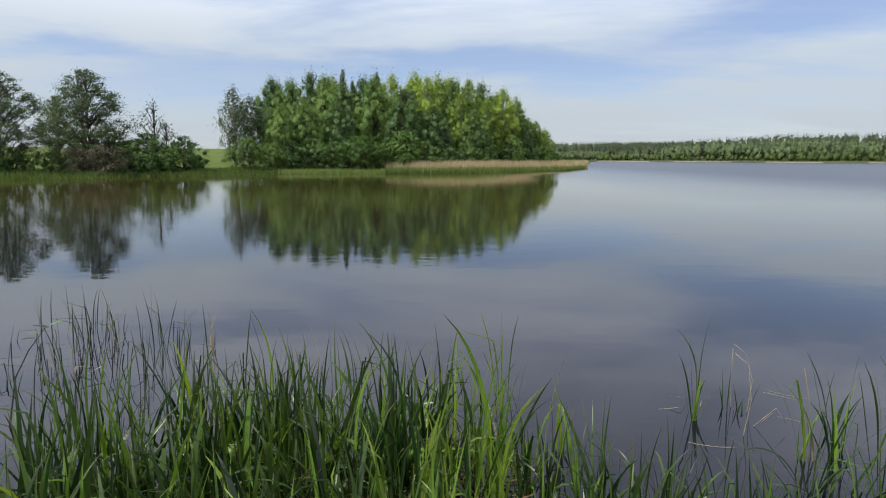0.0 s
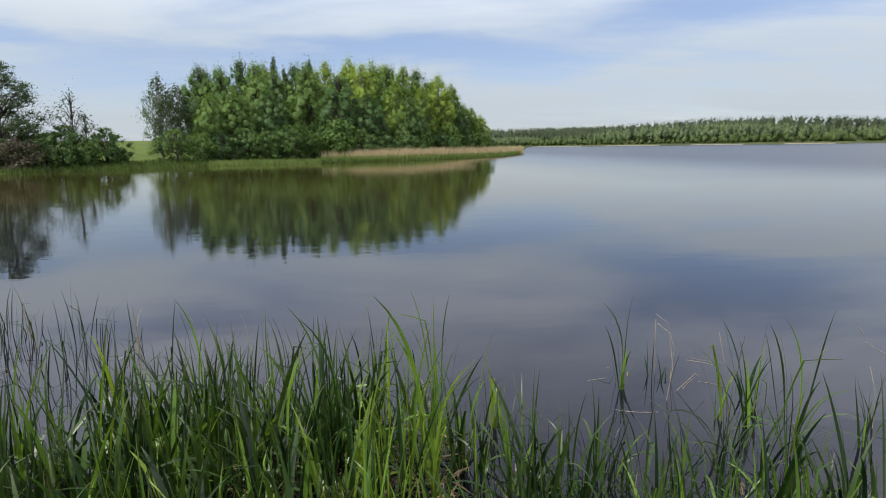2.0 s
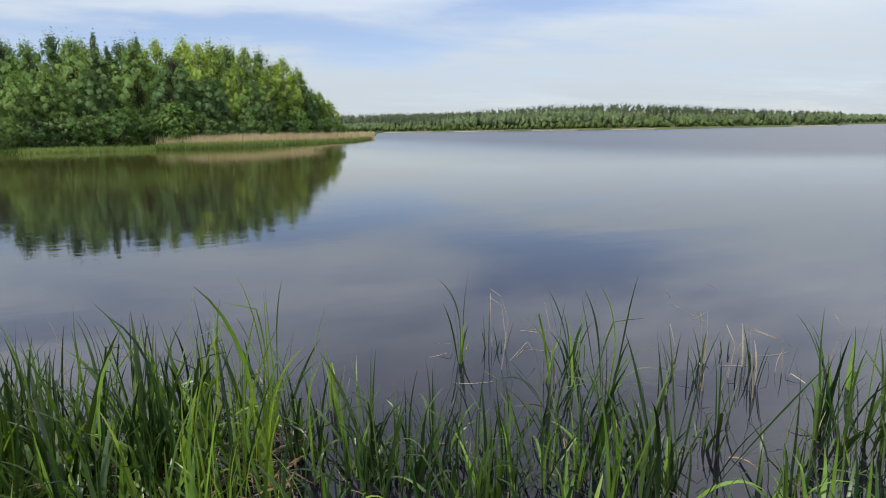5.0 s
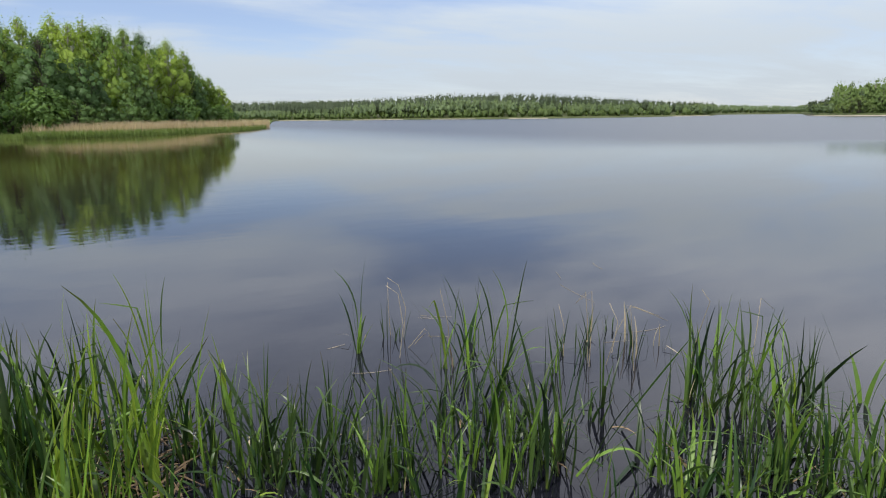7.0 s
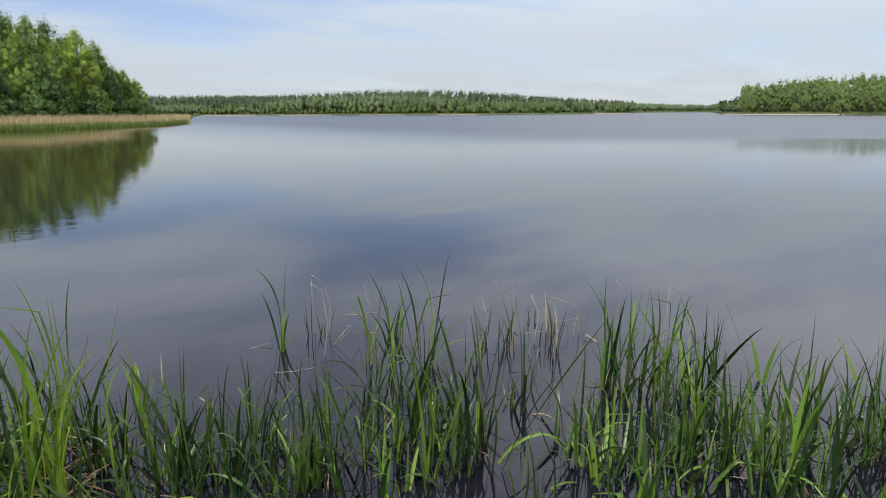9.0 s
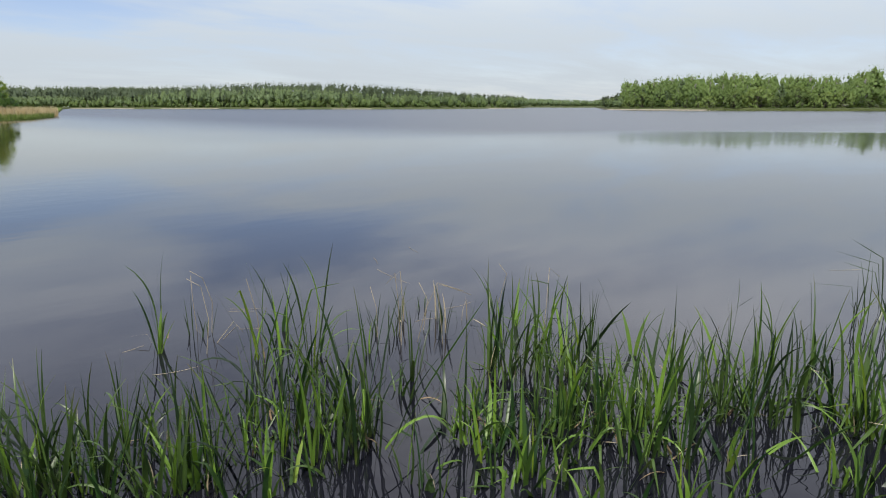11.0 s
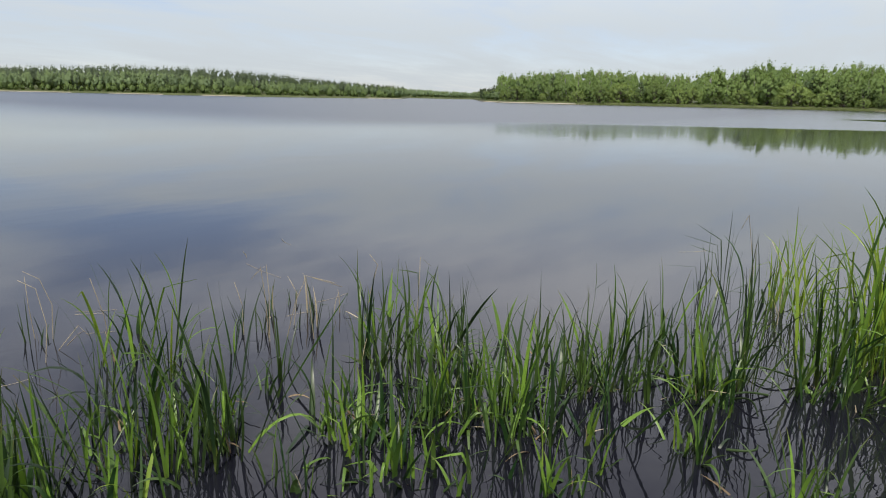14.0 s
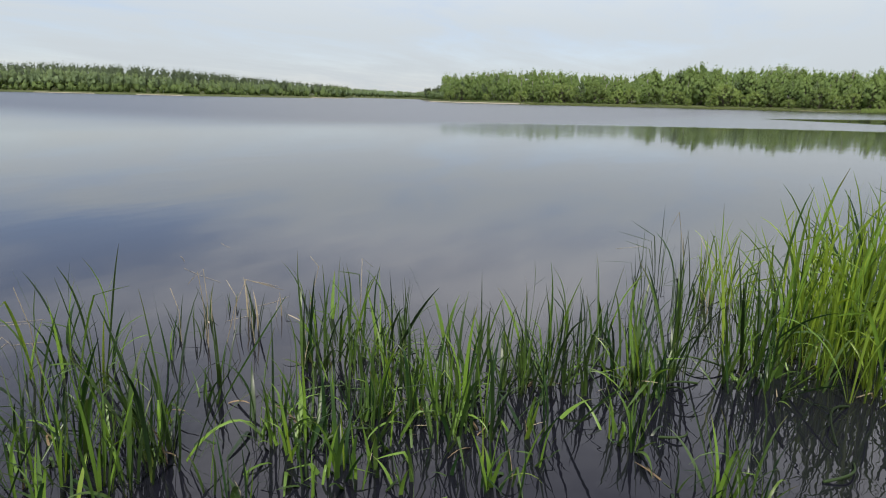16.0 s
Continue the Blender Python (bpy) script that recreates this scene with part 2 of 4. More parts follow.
def water_material():
    m, n, p, out = material("lake_water")
    pos = n.tree.nodes.new("ShaderNodeNewGeometry").outputs["Position"]
    s = n.add("ShaderNodeSeparateXYZ", Vector=pos)
    x, y = s.outputs[0], s.outputs[1]
    # wind: the open lake is rippled, the shore and the lee of the wooded point lie calm
    gust = n.noise(n.scaled(pos, 0.05, 0.05, 1.0), 1.0, 3.0)
    fetch = n.math("ADD", n.math("MULTIPLY", x, 0.87), n.math("MULTIPLY", y, 0.493))
    fetch = n.math("ADD", fetch, n.math("MULTIPLY", n.math("SUBTRACT", gust, 0.5), 5.0))
    reach = n.math("MULTIPLY", n.smooth(y, 18.0, 30.0), n.smooth(x, 4.0, 14.0))
    fetch = n.math("ADD", fetch, n.math("MULTIPLY", reach, 16.0))
    brink = n.math("SUBTRACT", 1.0, n.smooth(y, 16.0, 27.0))
    wind = n.math("ADD", n.math("MULTIPLY", n.smooth(fetch, 43.0, 48.0), brink), n.math("MULTIPLY", n.smooth(fetch, 24.0, 62.0), n.math("SUBTRACT", 1.0, brink)))
    side = n.math("MAXIMUM", n.math("SUBTRACT", 88.0, x), n.math("MULTIPLY", n.math("SUBTRACT", x, 88.0), 0.64))
    lee = n.smooth(n.math("SUBTRACT", n.math("SUBTRACT", 8.0, y), side), 0.0, 4.0)
    wind = n.math("MULTIPLY", wind, n.math("SUBTRACT", 1.0, lee))
    breath = n.math("MULTIPLY", n.smooth(y, 4.0, 22.0, 0.0, 0.10), n.smooth(x, 14.0, 36.0))
    calm = n.math("ADD", n.smooth(x, 8.0, 42.0, 0.012, 0.06), breath)
    n.link(n.math("ADD", calm, n.math("MULTIPLY", wind, 0.10)), p.inputs["Roughness"])
    small = n.noise(n.scaled(pos, 1.0, 2.2, 1.0), 3.2, 2.0, 0.5)
    large = n.noise(n.scaled(pos, 0.6, 1.4, 1.0), 0.8, 2.0, 0.5)
    # short ripples cross the cove in front of the point
    cove = n.math("MULTIPLY", n.smooth(x, 9.0, 1.0), n.smooth(y, 7.0, 13.0))
    h = n.math("ADD", n.math("MULTIPLY", small, n.math("ADD", 0.08, n.math("MULTIPLY", cove, 0.35))), n.math("MULTIPLY", large, 0.7))
    # finger-wide wavelets among the sedge
    away = n.math("SQRT", n.math("ADD", n.math("MULTIPLY", x, x), n.math("MULTIPLY", y, y)))
    wavelet = n.noise(n.scaled(pos, 1.0, 1.0, 1.0), 11.0, 1.0, 0.4)
    h = n.math("ADD", h, n.math("MULTIPLY", wavelet, n.smooth(away, 6.0, 3.0, 0.0, 0.28)))
    b = n.add("ShaderNodeBump", Strength=1.0, Distance=0.004, Height=h)
    # wind waves turn their steeper flank to the near shore
    flank = n.add("ShaderNodeCombineXYZ", X=n.math("MULTIPLY", wind, -0.038), Y=n.math("MULTIPLY", wind, -0.021), Z=0.0)
    lean = n.tree.nodes.new("ShaderNodeVectorMath")
    n.link(b.outputs[0], lean.inputs[0])
    n.link(flank.outputs[0], lean.inputs[1])
    even = n.tree.nodes.new("ShaderNodeVectorMath")
    even.operation = "NORMALIZE"
    n.link(lean.outputs[0], even.inputs[0])
    n.link(even.outputs[0], p.inputs["Normal"])
    murk = n.noise(pos, 0.35, 3.0)
    clear = n.mix(murk, (0.0045, 0.005, 0.008), (0.009, 0.009, 0.013))
    # silt brown that also paints a brighter olive reflection of the wooded point
    silt_reflection = n.math("MULTIPLY", n.smooth(x, 25.0, 4.0), n.smooth(y, 9.0, 30.0))
    n.link(n.mix(silt_reflection, clear, (0.050, 0.046, 0.012)), p.inputs["Base Color"])
    p.inputs["IOR"].default_value = 1.36
    return m


WATER = water_material()


# ---- meshes ----
def mesh_of(name, verts, faces, mats, smooth=False, index=None, normals=None):
    me = bpy.data.meshes.new(name)
    me.from_pydata([tuple(v) for v in verts], [], faces)
    for m in mats:
        me.materials.append(m)
    if index is not None:
        me.polygons.foreach_set("material_index", index)
    if smooth:
        me.polygons.foreach_set("use_smooth", [True] * len(me.polygons))
    me.update()
    if normals is not None:
        me.polygons.foreach_set("use_smooth", [True] * len(me.polygons))
        me.normals_split_custom_set_from_vertices([tuple(v) for v in normals])
    return me


def unit(v):
    return v / np.maximum(np.linalg.norm(v, axis=-1, keepdims=True), 1e-9)


def leaf_quads(rng, centre, normal, size, slim=0.72):
    """One small diamond-shaped leaf at each centre, facing about its normal."""
    n = len(centre)
    normal = unit(normal)
    t = unit(np.cross(normal, rng.normal(size=(n, 3))))
    b = np.cross(normal, t)
    s = (np.asarray(size) * rng.uniform(0.6, 1.3, n))[:, None]
    lift = normal * s * 0.12
    v = np.stack([centre - t * s, centre - b * s * slim + lift, centre + t * s, centre + b * s * slim + lift], 1).reshape(-1, 3)
    f = np.arange(4 * n).reshape(n, 4)
    return v, f


def tube(points, radii, sides=6):
    """A tapered limb along points."""
    points = np.asarray(points, float)
    v, f = [], []
    for i, p in enumerate(points):
        d = unit(points[min(i + 1, len(points) - 1)] - points[max(i - 1, 0)])
        s = unit(np.cross(d, (0.3, 1.0, 0.1)))
        t = np.cross(d, s)
        for k in range(sides):
            w = 2 * math.pi * k / sides
            v.append(p + (s * math.cos(w) + t * math.sin(w)) * radii[i])
    for i in range(len(points) - 1):
        for k in range(sides):
            k2 = (k + 1) % sides
            f.append((i * sides + k, i * sides + k2, (i + 1) * sides + k2, (i + 1) * sides + k))
    f.append(tuple(range(len(v) - sides, len(v))))
    return np.array(v), f


def joined(pieces):
    verts, faces, n = [], [], 0
    for v, f in pieces:
        verts.append(np.asarray(v))
        faces += [tuple(int(i) + n for i in q) for q in f]
        n += len(v)
    return np.concatenate(verts), faces


# a coarse round body, twenty triangles, for the dense inside of a leaf clump
GOLD = (1 + 5 ** 0.5) / 2
BALL_V = unit(np.array([(a, b * GOLD, 0) for a in (-1, 1) for b in (-1, 1)] + [(0, a, b * GOLD) for a in (-1, 1) for b in (-1, 1)]
                       + [(b * GOLD, 0, a) for a in (-1, 1) for b in (-1, 1)], float))
BALL_F = np.array([(i, j, k) for i in range(12) for j in range(i + 1, 12) for k in range(j + 1, 12)
                   if max(np.linalg.norm(BALL_V[i] - BALL_V[j]), np.linalg.norm(BALL_V[j] - BALL_V[k]), np.linalg.norm(BALL_V[i] - BALL_V[k])) < 1.1])
BALL_F = np.array([q if np.dot(np.cross(BALL_V[q[1]] - BALL_V[q[0]], BALL_V[q[2]] - BALL_V[q[0]]), BALL_V[q[0]]) > 0 else q[::-1] for q in BALL_F])


def inner_masses(rng, centre, radius, tall, hub):
    """Uneven lumps of dense leaves inside the clumps, with normals that turn away from the crown's middle."""
    k = len(centre)
    d = BALL_V[None] * rng.uniform(0.72, 1.12, (k, 12, 1))
    v = centre[:, None] + d * radius[:, None, None] * np.array([1, 1, tall])
    away = unit(centre - hub)[:, None] * 0.9
    nrm = unit(BALL_V[None] * 0.5 + away + np.array([0, 0, 0.2]))
    f = BALL_F[None] + 12 * np.arange(k)[:, None, None]
    return v.reshape(-1, 3), f.reshape(-1, 3), nrm.reshape(-1, 3)


# crown outline: radius over the height of the crown, both 0 to 1
PROFILE = {
    "broad": ((0, 0.35), (0.15, 0.8), (0.4, 1.0), (0.65, 0.85), (0.85, 0.5), (1, 0.08)),
    "tall": ((0, 0.6), (0.2, 0.95), (0.45, 1.0), (0.7, 0.78), (0.88, 0.45), (1, 0.05)),
    "birch": ((0, 0.45), (0.2, 0.95), (0.45, 1.0), (0.7, 0.74), (0.9, 0.35), (1, 0.04)),
    "open": ((0, 0.75), (0.2, 1.0), (0.5, 0.88), (0.75, 0.62), (0.92, 0.33), (1, 0.08)),
    "bush": ((0, 0.85), (0.25, 1.0), (0.5, 0.95), (0.75, 0.7), (0.92, 0.4), (1, 0.1)),
    "spruce": ((0, 1.0), (0.3, 0.78), (0.6, 0.5), (0.85, 0.24), (1, 0.01)),
}


def tree_meshes(seed, shape, h, width, base, clumps, leaves, leaf, leafmat, bark, clump=0.16, stems=1, inner=0.35, core=0.0):
    """Trunk with limbs, and a crown of leaf clumps inside an outline."""
    rng = np.random.default_rng(seed)
    zb = h * base
    prof = np.array(PROFILE[shape])
    u = np.sort(rng.beta(1.15, 1.05, clumps))
    u[-1], u[0] = 0.97, 0.03
    turn = np.arange(clumps) * 2.39996 + rng.uniform(-0.5, 0.5, clumps)
    r = np.interp(u, prof[:, 0], prof[:, 1]) * width
    lump = 1 + 0.22 * np.sin(turn * 2 + seed) + rng.uniform(-0.15, 0.15, clumps)
    reach = r * lump * rng.choice([0.45, 0.8, 0.9], clumps, p=[inner, 0.35, 0.65 - inner])
    cz = zb + u * (h - zb) * 0.97
    c = np.stack([np.cos(turn) * reach, np.sin(turn) * reach, cz], 1)
    rc = h * clump * (0.55 + 0.6 * np.interp(u, prof[:, 0], prof[:, 1])) * rng.uniform(0.6, 1.15, clumps)
    rc = np.minimum(rc, np.maximum(r, h * 0.03) * 0.75 + 0.05)
    # limbs
    pieces, limbs = [], []
    tops = []
    for k in range(stems):
        off = np.array([math.cos(k * 2.4 + seed), math.sin(k * 2.4 + seed), 0]) * (0.02 * h if stems > 1 else 0)
        lean = off * (3.0 if stems > 1 else 0) + rng.normal(size=3) * (0.012 * h, 0.012 * h, 0)
        zs = np.linspace(-0.15, 1, 7)
        pts = [off + lean * max(z, 0) ** 1.2 + np.array([math.sin(z * 5 + seed) * 0.006 * h, 0, z * h * 0.95]) for z in zs]
        rad = [0.014 * h * (1.25 - z) ** 1.1 / (1 if stems == 1 else 1.4) + 0.008 for z in zs]
        pieces.append(tube(pts, rad, 7))
        tops.append(np.array(pts))
    for k in range(clumps):
        stem = tops[k % stems]
        z0 = max(c[k, 2] - 0.10 * h - 0.45 * reach[k], 0.08 * h)
        i = int(np.clip(z0 / (0.95 * h) * 6 * 0.87 + 1, 1, 5))
        a = stem[i]
        m = (a + c[k]) / 2 + np.array([0, 0, 0.03 * h]) * (-1 if shape == "spruce" else 1)
        limbs.append(tube([a, m, c[k]], [0.0055 * h, 0.0038 * h, 0.0014 * h], 4))
    trunk = mesh_of("trunk", *joined(pieces + limbs), [bark], smooth=True)
    # leaves
    share = rc ** 2 / np.sum(rc ** 2)
    own = rng.choice(clumps, leaves, p=share)
    d = unit(rng.normal(size=(leaves, 3)))
    rad = np.abs(rng.normal(0.72, 0.42, leaves))
    at = c[own] + d * (rc[own] * rad)[:, None] * np.array([1.0, 1.0, 0.5 if shape == "open" else 0.8 if shape == "bush" else 1.2])
    at += rng.normal(size=(leaves, 3)) * leaf * 0.6
    if shape in ("tall", "birch", "spruce"):
        high = np.clip((u[own] - 0.8) * 5, 0, 1)[:, None]
        at += (at - c[own]) * high * np.array([-0.35, -0.35, 0.9])
    if shape == "spruce":
        at[:, 2] -= 0.35 * np.hypot(at[:, 0] - c[own, 0], at[:, 1] - c[own, 1])
    at[:, 2] = np.maximum(at[:, 2], 0.12)
    out = at * np.array([1, 1, 0]) / max(width, 0.1)
    nrm = d * 1.1 + out * 0.4 + np.array([0, 0, 0.35]) + rng.normal(size=(leaves, 3)) * 0.22
    v, f = leaf_quads(rng, at, nrm, np.full(leaves, leaf))
    soft = unit(d * 0.5 + out * 0.9 + np.array([0, 0, 0.3]) + rng.normal(size=(leaves, 3)) * 0.35)
    soft = np.repeat(soft, 4, axis=0)
    faces = f.tolist()
    if core:
        cv, cf, cn = inner_masses(rng, c, rc * core * np.clip((1.0 - u) * 5, 0.15, 1), 1.2, np.array([0, 0, zb + 0.4 * (h - zb)]))
        faces += (cf + len(v)).tolist()
        v, soft = np.concatenate([v, cv]), np.concatenate([soft, cn])
    return trunk, mesh_of("crown", v, faces, [leafmat], normals=soft)


class Kind:
    """A kind of plant, built once and copied."""

    def __init__(self, name, label, category, group, meshes, h):
        self.name, self.label, self.category, self.group, self.meshes, self.h = name, label, category, group, meshes, h
        self.first, self.scale = None, None

    def put(self, x, y, z, height, turn, wide=1.0, label=""):
        k = height / self.h
        s = Vector((k * wide, k * wide, k))
        if self.first is None:
            ob = new(self.name)
            tagged(ob, self.label, self.category, self.group)
            for part_name, me in zip(("trunk", "crown"), self.meshes):
                new(part_name, me).parent = ob
            ob.matrix_basis = pose(x, y, z, 0, 0, turn) @ Matrix.Diagonal((*s, 1))
            self.first, self.scale = ob, s
        else:
            q = Vector([a / b for a, b in zip(s, self.scale)])
            ob = copy_thing(self.first, pose(x, y, z, 0, 0, turn) @ Matrix.Diagonal((*q, 1)))
        if label:
            tagged(ob, label)
        return ob


# ---- the ground and the lake ----
# distance of the shore from the standing place, by azimuth in degrees
SHORE = ((-180, 30), (-75, 40), (-50, 52), (-36.2, 62), (-31.9, 63), (-27, 66), (-22.3, 66), (-18.6, 71), (-12.3, 74), (-5.1, 74),
         (1.6, 76), (6.5, 84), (10.5, 96), (11.9, 112), (12.3, 119), (12.6, 560), (15, 540), (20, 480), (26.6, 440), (31, 400), (36.8, 370),
         (43, 400), (48, 470), (50.5, 520), (51.0, 900), (57.0, 860), (57.6, 330), (60, 285), (66, 265), (78, 270), (88, 262), (94, 246),
         (105, 200), (115, 120), (130, 60), (180, 30))
SHORE_AZ, SHORE_R = zip(*SHORE)


def ground_z(x, y):
    az = np.degrees(np.arctan2(x, y))
    r = np.hypot(x, y)
    d = r - np.interp(az, SHORE_AZ, SHORE_R)
    rise = np.interp(az, (-180, -60, -16, -12, 12, 14, 30, 50, 60, 180), (0.03, 0.045, 0.045, 0.02, 0.02, 0.02, 0.03, 0.02, 0.02, 0.03))
    top = np.interp(az, (-180, -16, -12, 8, 10.5, 12.9, 14, 30, 40, 50, 180), (4.3, 4.3, 1.4, 1.4, 0.1, 0.1, 5, 9, 8, 5, 5))
    z = np.clip(0.12 * d, -1.3, np.where((az > 12.5) & (az < 110), 0.9, 0.35)) + np.clip((d - 3) * rise, 0, top)
    along = 0.94 * x - 0.34 * y
    edge = 0.12 * np.sin(1.3 * along) + 0.07 * np.sin(3.1 * along + 1.0) - 0.08
    bank = np.clip((edge - (0.34 * x + 0.94 * y)) * 0.3, -1.3, 0.3)
    return np.maximum(z, bank)


def build_ground():
    deg = np.concatenate([np.arange(-180, -45, 3.0), np.arange(-45, 100, 0.5), np.arange(100, 180, 3.0)])
    off = np.array([-4, -2, -1, 0, 1, 2, 3, 4.5, 6, 8, 10, 14, 20, 30, 50, 80, 130, 200, 300, 450, 700, 1200, 2000, 3800])
    rs = np.array([np.concatenate([np.arange(0.25, 6, 0.25), np.geomspace(8, r - 7, 12), r + off]) for r in np.interp(deg, SHORE_AZ, SHORE_R)])
    n, m = rs.shape
    A = np.radians(deg)[:, None]
    X, Y = np.sin(A) * rs, np.cos(A) * rs
    Z = ground_z(X, Y)
    verts = np.concatenate([np.stack([X, Y, Z], -1).reshape(-1, 3), [[0, 0, float(ground_z(np.array(0.0), np.array(0.0)))]]])
    faces, index = [], []
    first = m - len(off)
    for i in range(n):
        i2 = (i + 1) % n
        beach = any(lo < deg[i] < hi for lo, hi in ((12.6, 17.5), (19, 24), (26, 30.5), (33, 37), (47, 50.5), (57.2, 67), (88.2, 91.2)))
        for j in range(m - 1):
            faces.append((i * m + j, i2 * m + j, i2 * m + j + 1, i * m + j + 1))
            index.append(1 if j < first + 2 else 2 if beach and j < first + 6 else 3 if 12.4 < deg[i] < 110 else 0)
        faces.append((n * m, i2 * m, i * m))
        index.append(1)
    ground = new("ground", mesh_of("ground", verts, faces, [MEADOW, SOIL, SAND, TURF], smooth=True, index=index))
    tagged(ground, "grassy lake shore with sandy strips and a muddy bed", "ground", kind="structure")
    ring = [(math.sin(k * math.pi / 48) * 1500, math.cos(k * math.pi / 48) * 1500, 0.0) for k in range(96)]
    lake = new("water", mesh_of("water", ring, [tuple(reversed(range(96)))], [WATER]))
    tagged(lake, "calm lake water mirroring trees and clouded sky", "water", kind="structure")


build_ground()


def at(azimuth, distance):
    a = radians(azimuth)
    x, y = math.sin(a) * distance, math.cos(a) * distance
    return x, y, float(ground_z(np.array(x), np.array(y)))


# ---- the wooded point ----
G1 = "trees on the wooded point"
KINDS = {
    "broad_a": Kind("deciduous_tree", "full green deciduous tree in the shore wood", "tree", G1,
                    tree_meshes(11, "tall", 12.5, 3.3, 0.05, 150, 13000, 0.095, LEAF_WILLOW, BARK, 0.075, core=0.5), 12.5),
    "broad_b": Kind("deciduous_tree", "dense mid-green alder tree in the shore wood", "tree", G1,
                    tree_meshes(12, "tall", 12.0, 3.1, 0.05, 150, 13000, 0.095, LEAF_ALDER, BARK, 0.075, core=0.5), 12.0),
    "birch_a": Kind("birch_tree", "yellow-green birch with fresh spring leaves", "tree", G1,
                    tree_meshes(13, "birch", 12.5, 2.8, 0.05, 150, 13000, 0.09, LEAF_BIRCH, BIRCH_BARK, 0.068, core=0.5), 12.5),
    "birch_b": Kind("birch_tree", "slender fresh green birch with drooping twigs", "tree", G1,
                    tree_meshes(14, "birch", 12.0, 2.3, 0.06, 130, 11500, 0.09, LEAF_BIRCH, BIRCH_BARK, 0.062, core=0.5), 12.0),
    "birch_dark": Kind("birch_tree", "slender dark green birch at the edge of the wood", "tree", G1,
                       tree_meshes(15, "birch", 10.5, 1.8, 0.10, 70, 5200, 0.115, LEAF_GREY, BIRCH_BARK, 0.085), 10.5),
    "spruce": Kind("spruce_tree", "dark green pointed spruce among broadleaf trees", "tree", G1,
                   tree_meshes(16, "spruce", 13.5, 2.6, 0.08, 110, 7000, 0.12, LEAF_SPRUCE, BARK, 0.07, inner=0.2, core=0.5), 13.5),
    "willow": Kind("willow_bush", "round grey-green willow bush at the water's edge", "bush", "bushes on the shore",
                   tree_meshes(17, "bush", 4.2, 2.7, 0.02, 90, 4600, 0.08, LEAF_WILLOW, BARK, 0.11, stems=4, core=0.5), 4.2),
    "bush": Kind("alder_bush", "dark green leafy bush on the bank", "bush", "bushes on the shore",
                 tree_meshes(18, "bush", 3.6, 2.2, 0.02, 80, 4200, 0.08, LEAF_ALDER, BARK, 0.115, stems=4, core=0.5), 3.6),
    "bright": Kind("birch_bush", "light green young birch bush beside the reeds", "bush", "bushes on the shore",
                   tree_meshes(19, "bush", 3.6, 1.7, 0.02, 40, 2800, 0.13, LEAF_WILLOW, BARK, 0.16, stems=3), 3.6),
    "bare": Kind("bare_bush", "brown bush with bare twigs among green bushes", "bush", "bushes on the shore",
                 tree_meshes(20, "bush", 3.4, 2.3, 0.02, 60, 4200, 0.07, TWIG_BROWN, BARK, 0.16, stems=5), 3.4),
    "alder": Kind("alder_tree", "airy dark alder with two trunks and see-through crown", "tree", "alders on the bank",
                  tree_meshes(21, "open", 11.0, 4.4, 0.14, 130, 20000, 0.085, LEAF_GREY, BARK, 0.085, stems=2), 11.0),
    "sparse": Kind("young_tree", "thin half-bare young tree among bushes", "tree", "",
                   tree_meshes(22, "birch", 8.0, 2.0, 0.25, 50, 700, 0.10, LEAF_GREY, BARK, 0.09), 8.0),
}
rng = random.Random(5)
# kind, azimuth, distance, elevation of the top in degrees, width
POINT_TREES = (
    ("birch_dark", -19.1, 80, 5.7, 1.0), ("birch_dark", -17.7, 83, 5.0, 1.1), ("broad_b", -15.9, 88, 6.6, 0.9), ("broad_b", -15.4, 93, 6.2, 0.9),
    ("broad_a", -14.3, 86, 6.5, 0.9), ("broad_b", -12.6, 90, 7.1, 0.9), ("broad_a", -11.3, 87, 6.9, 0.9), ("spruce", -9.75, 90, 7.85, 1.0),
    ("spruce", -8.9, 92, 6.9, 1.1), ("broad_b", -8.0, 93, 6.8, 0.9), ("spruce", -6.7, 94, 7.7, 0.85), ("broad_a", -7.0, 86, 6.9, 1.0),
)
POINT_TREES_MIDDLE = (
    ("birch_a", -5.4, 88, 7.0, 1.0), ("birch_b", -3.3, 93, 7.3, 1.2), ("broad_b", -4.2, 83, 6.0, 1.15), ("birch_a", -2.2, 88, 6.8, 1.0),
    ("birch_b", -1.2, 93, 7.1, 1.1), ("broad_a", 0.2, 90, 6.7, 0.95), ("birch_a", 1.5, 95, 6.6, 1.0), ("broad_b", 2.6, 97, 6.4, 0.9),
    ("birch_a", 0.8, 87, 5.4, 1.0), ("birch_a", 4.6, 93, 5.85, 1.15), ("birch_b", 3.2, 90, 5.2, 1.1), ("birch_b", 5.8, 98, 5.2, 1.1),
    ("birch_b", 6.9, 101, 3.5, 1.2), ("birch_a", 7.6, 103, 3.2, 1.1), ("birch_b", 8.4, 104, 2.6, 1.2), ("broad_a", -13.2, 81, 4.6, 1.1),
    ("broad_b", -10.2, 82, 4.8, 1.1), ("broad_b", -1.6, 82, 4.6, 1.1), ("broad_a", -15.2, 80, 4.4, 1.0), ("broad_b", 2.0, 86, 4.2, 1.0),
    ("birch_b", -10.6, 95, 6.8, 1.2), ("birch_a", -0.2, 97, 6.7, 1.1), ("broad_a", 4.0, 100, 5.5, 1.0), ("broad_b", 6.2, 95, 3.8, 1.0),
)
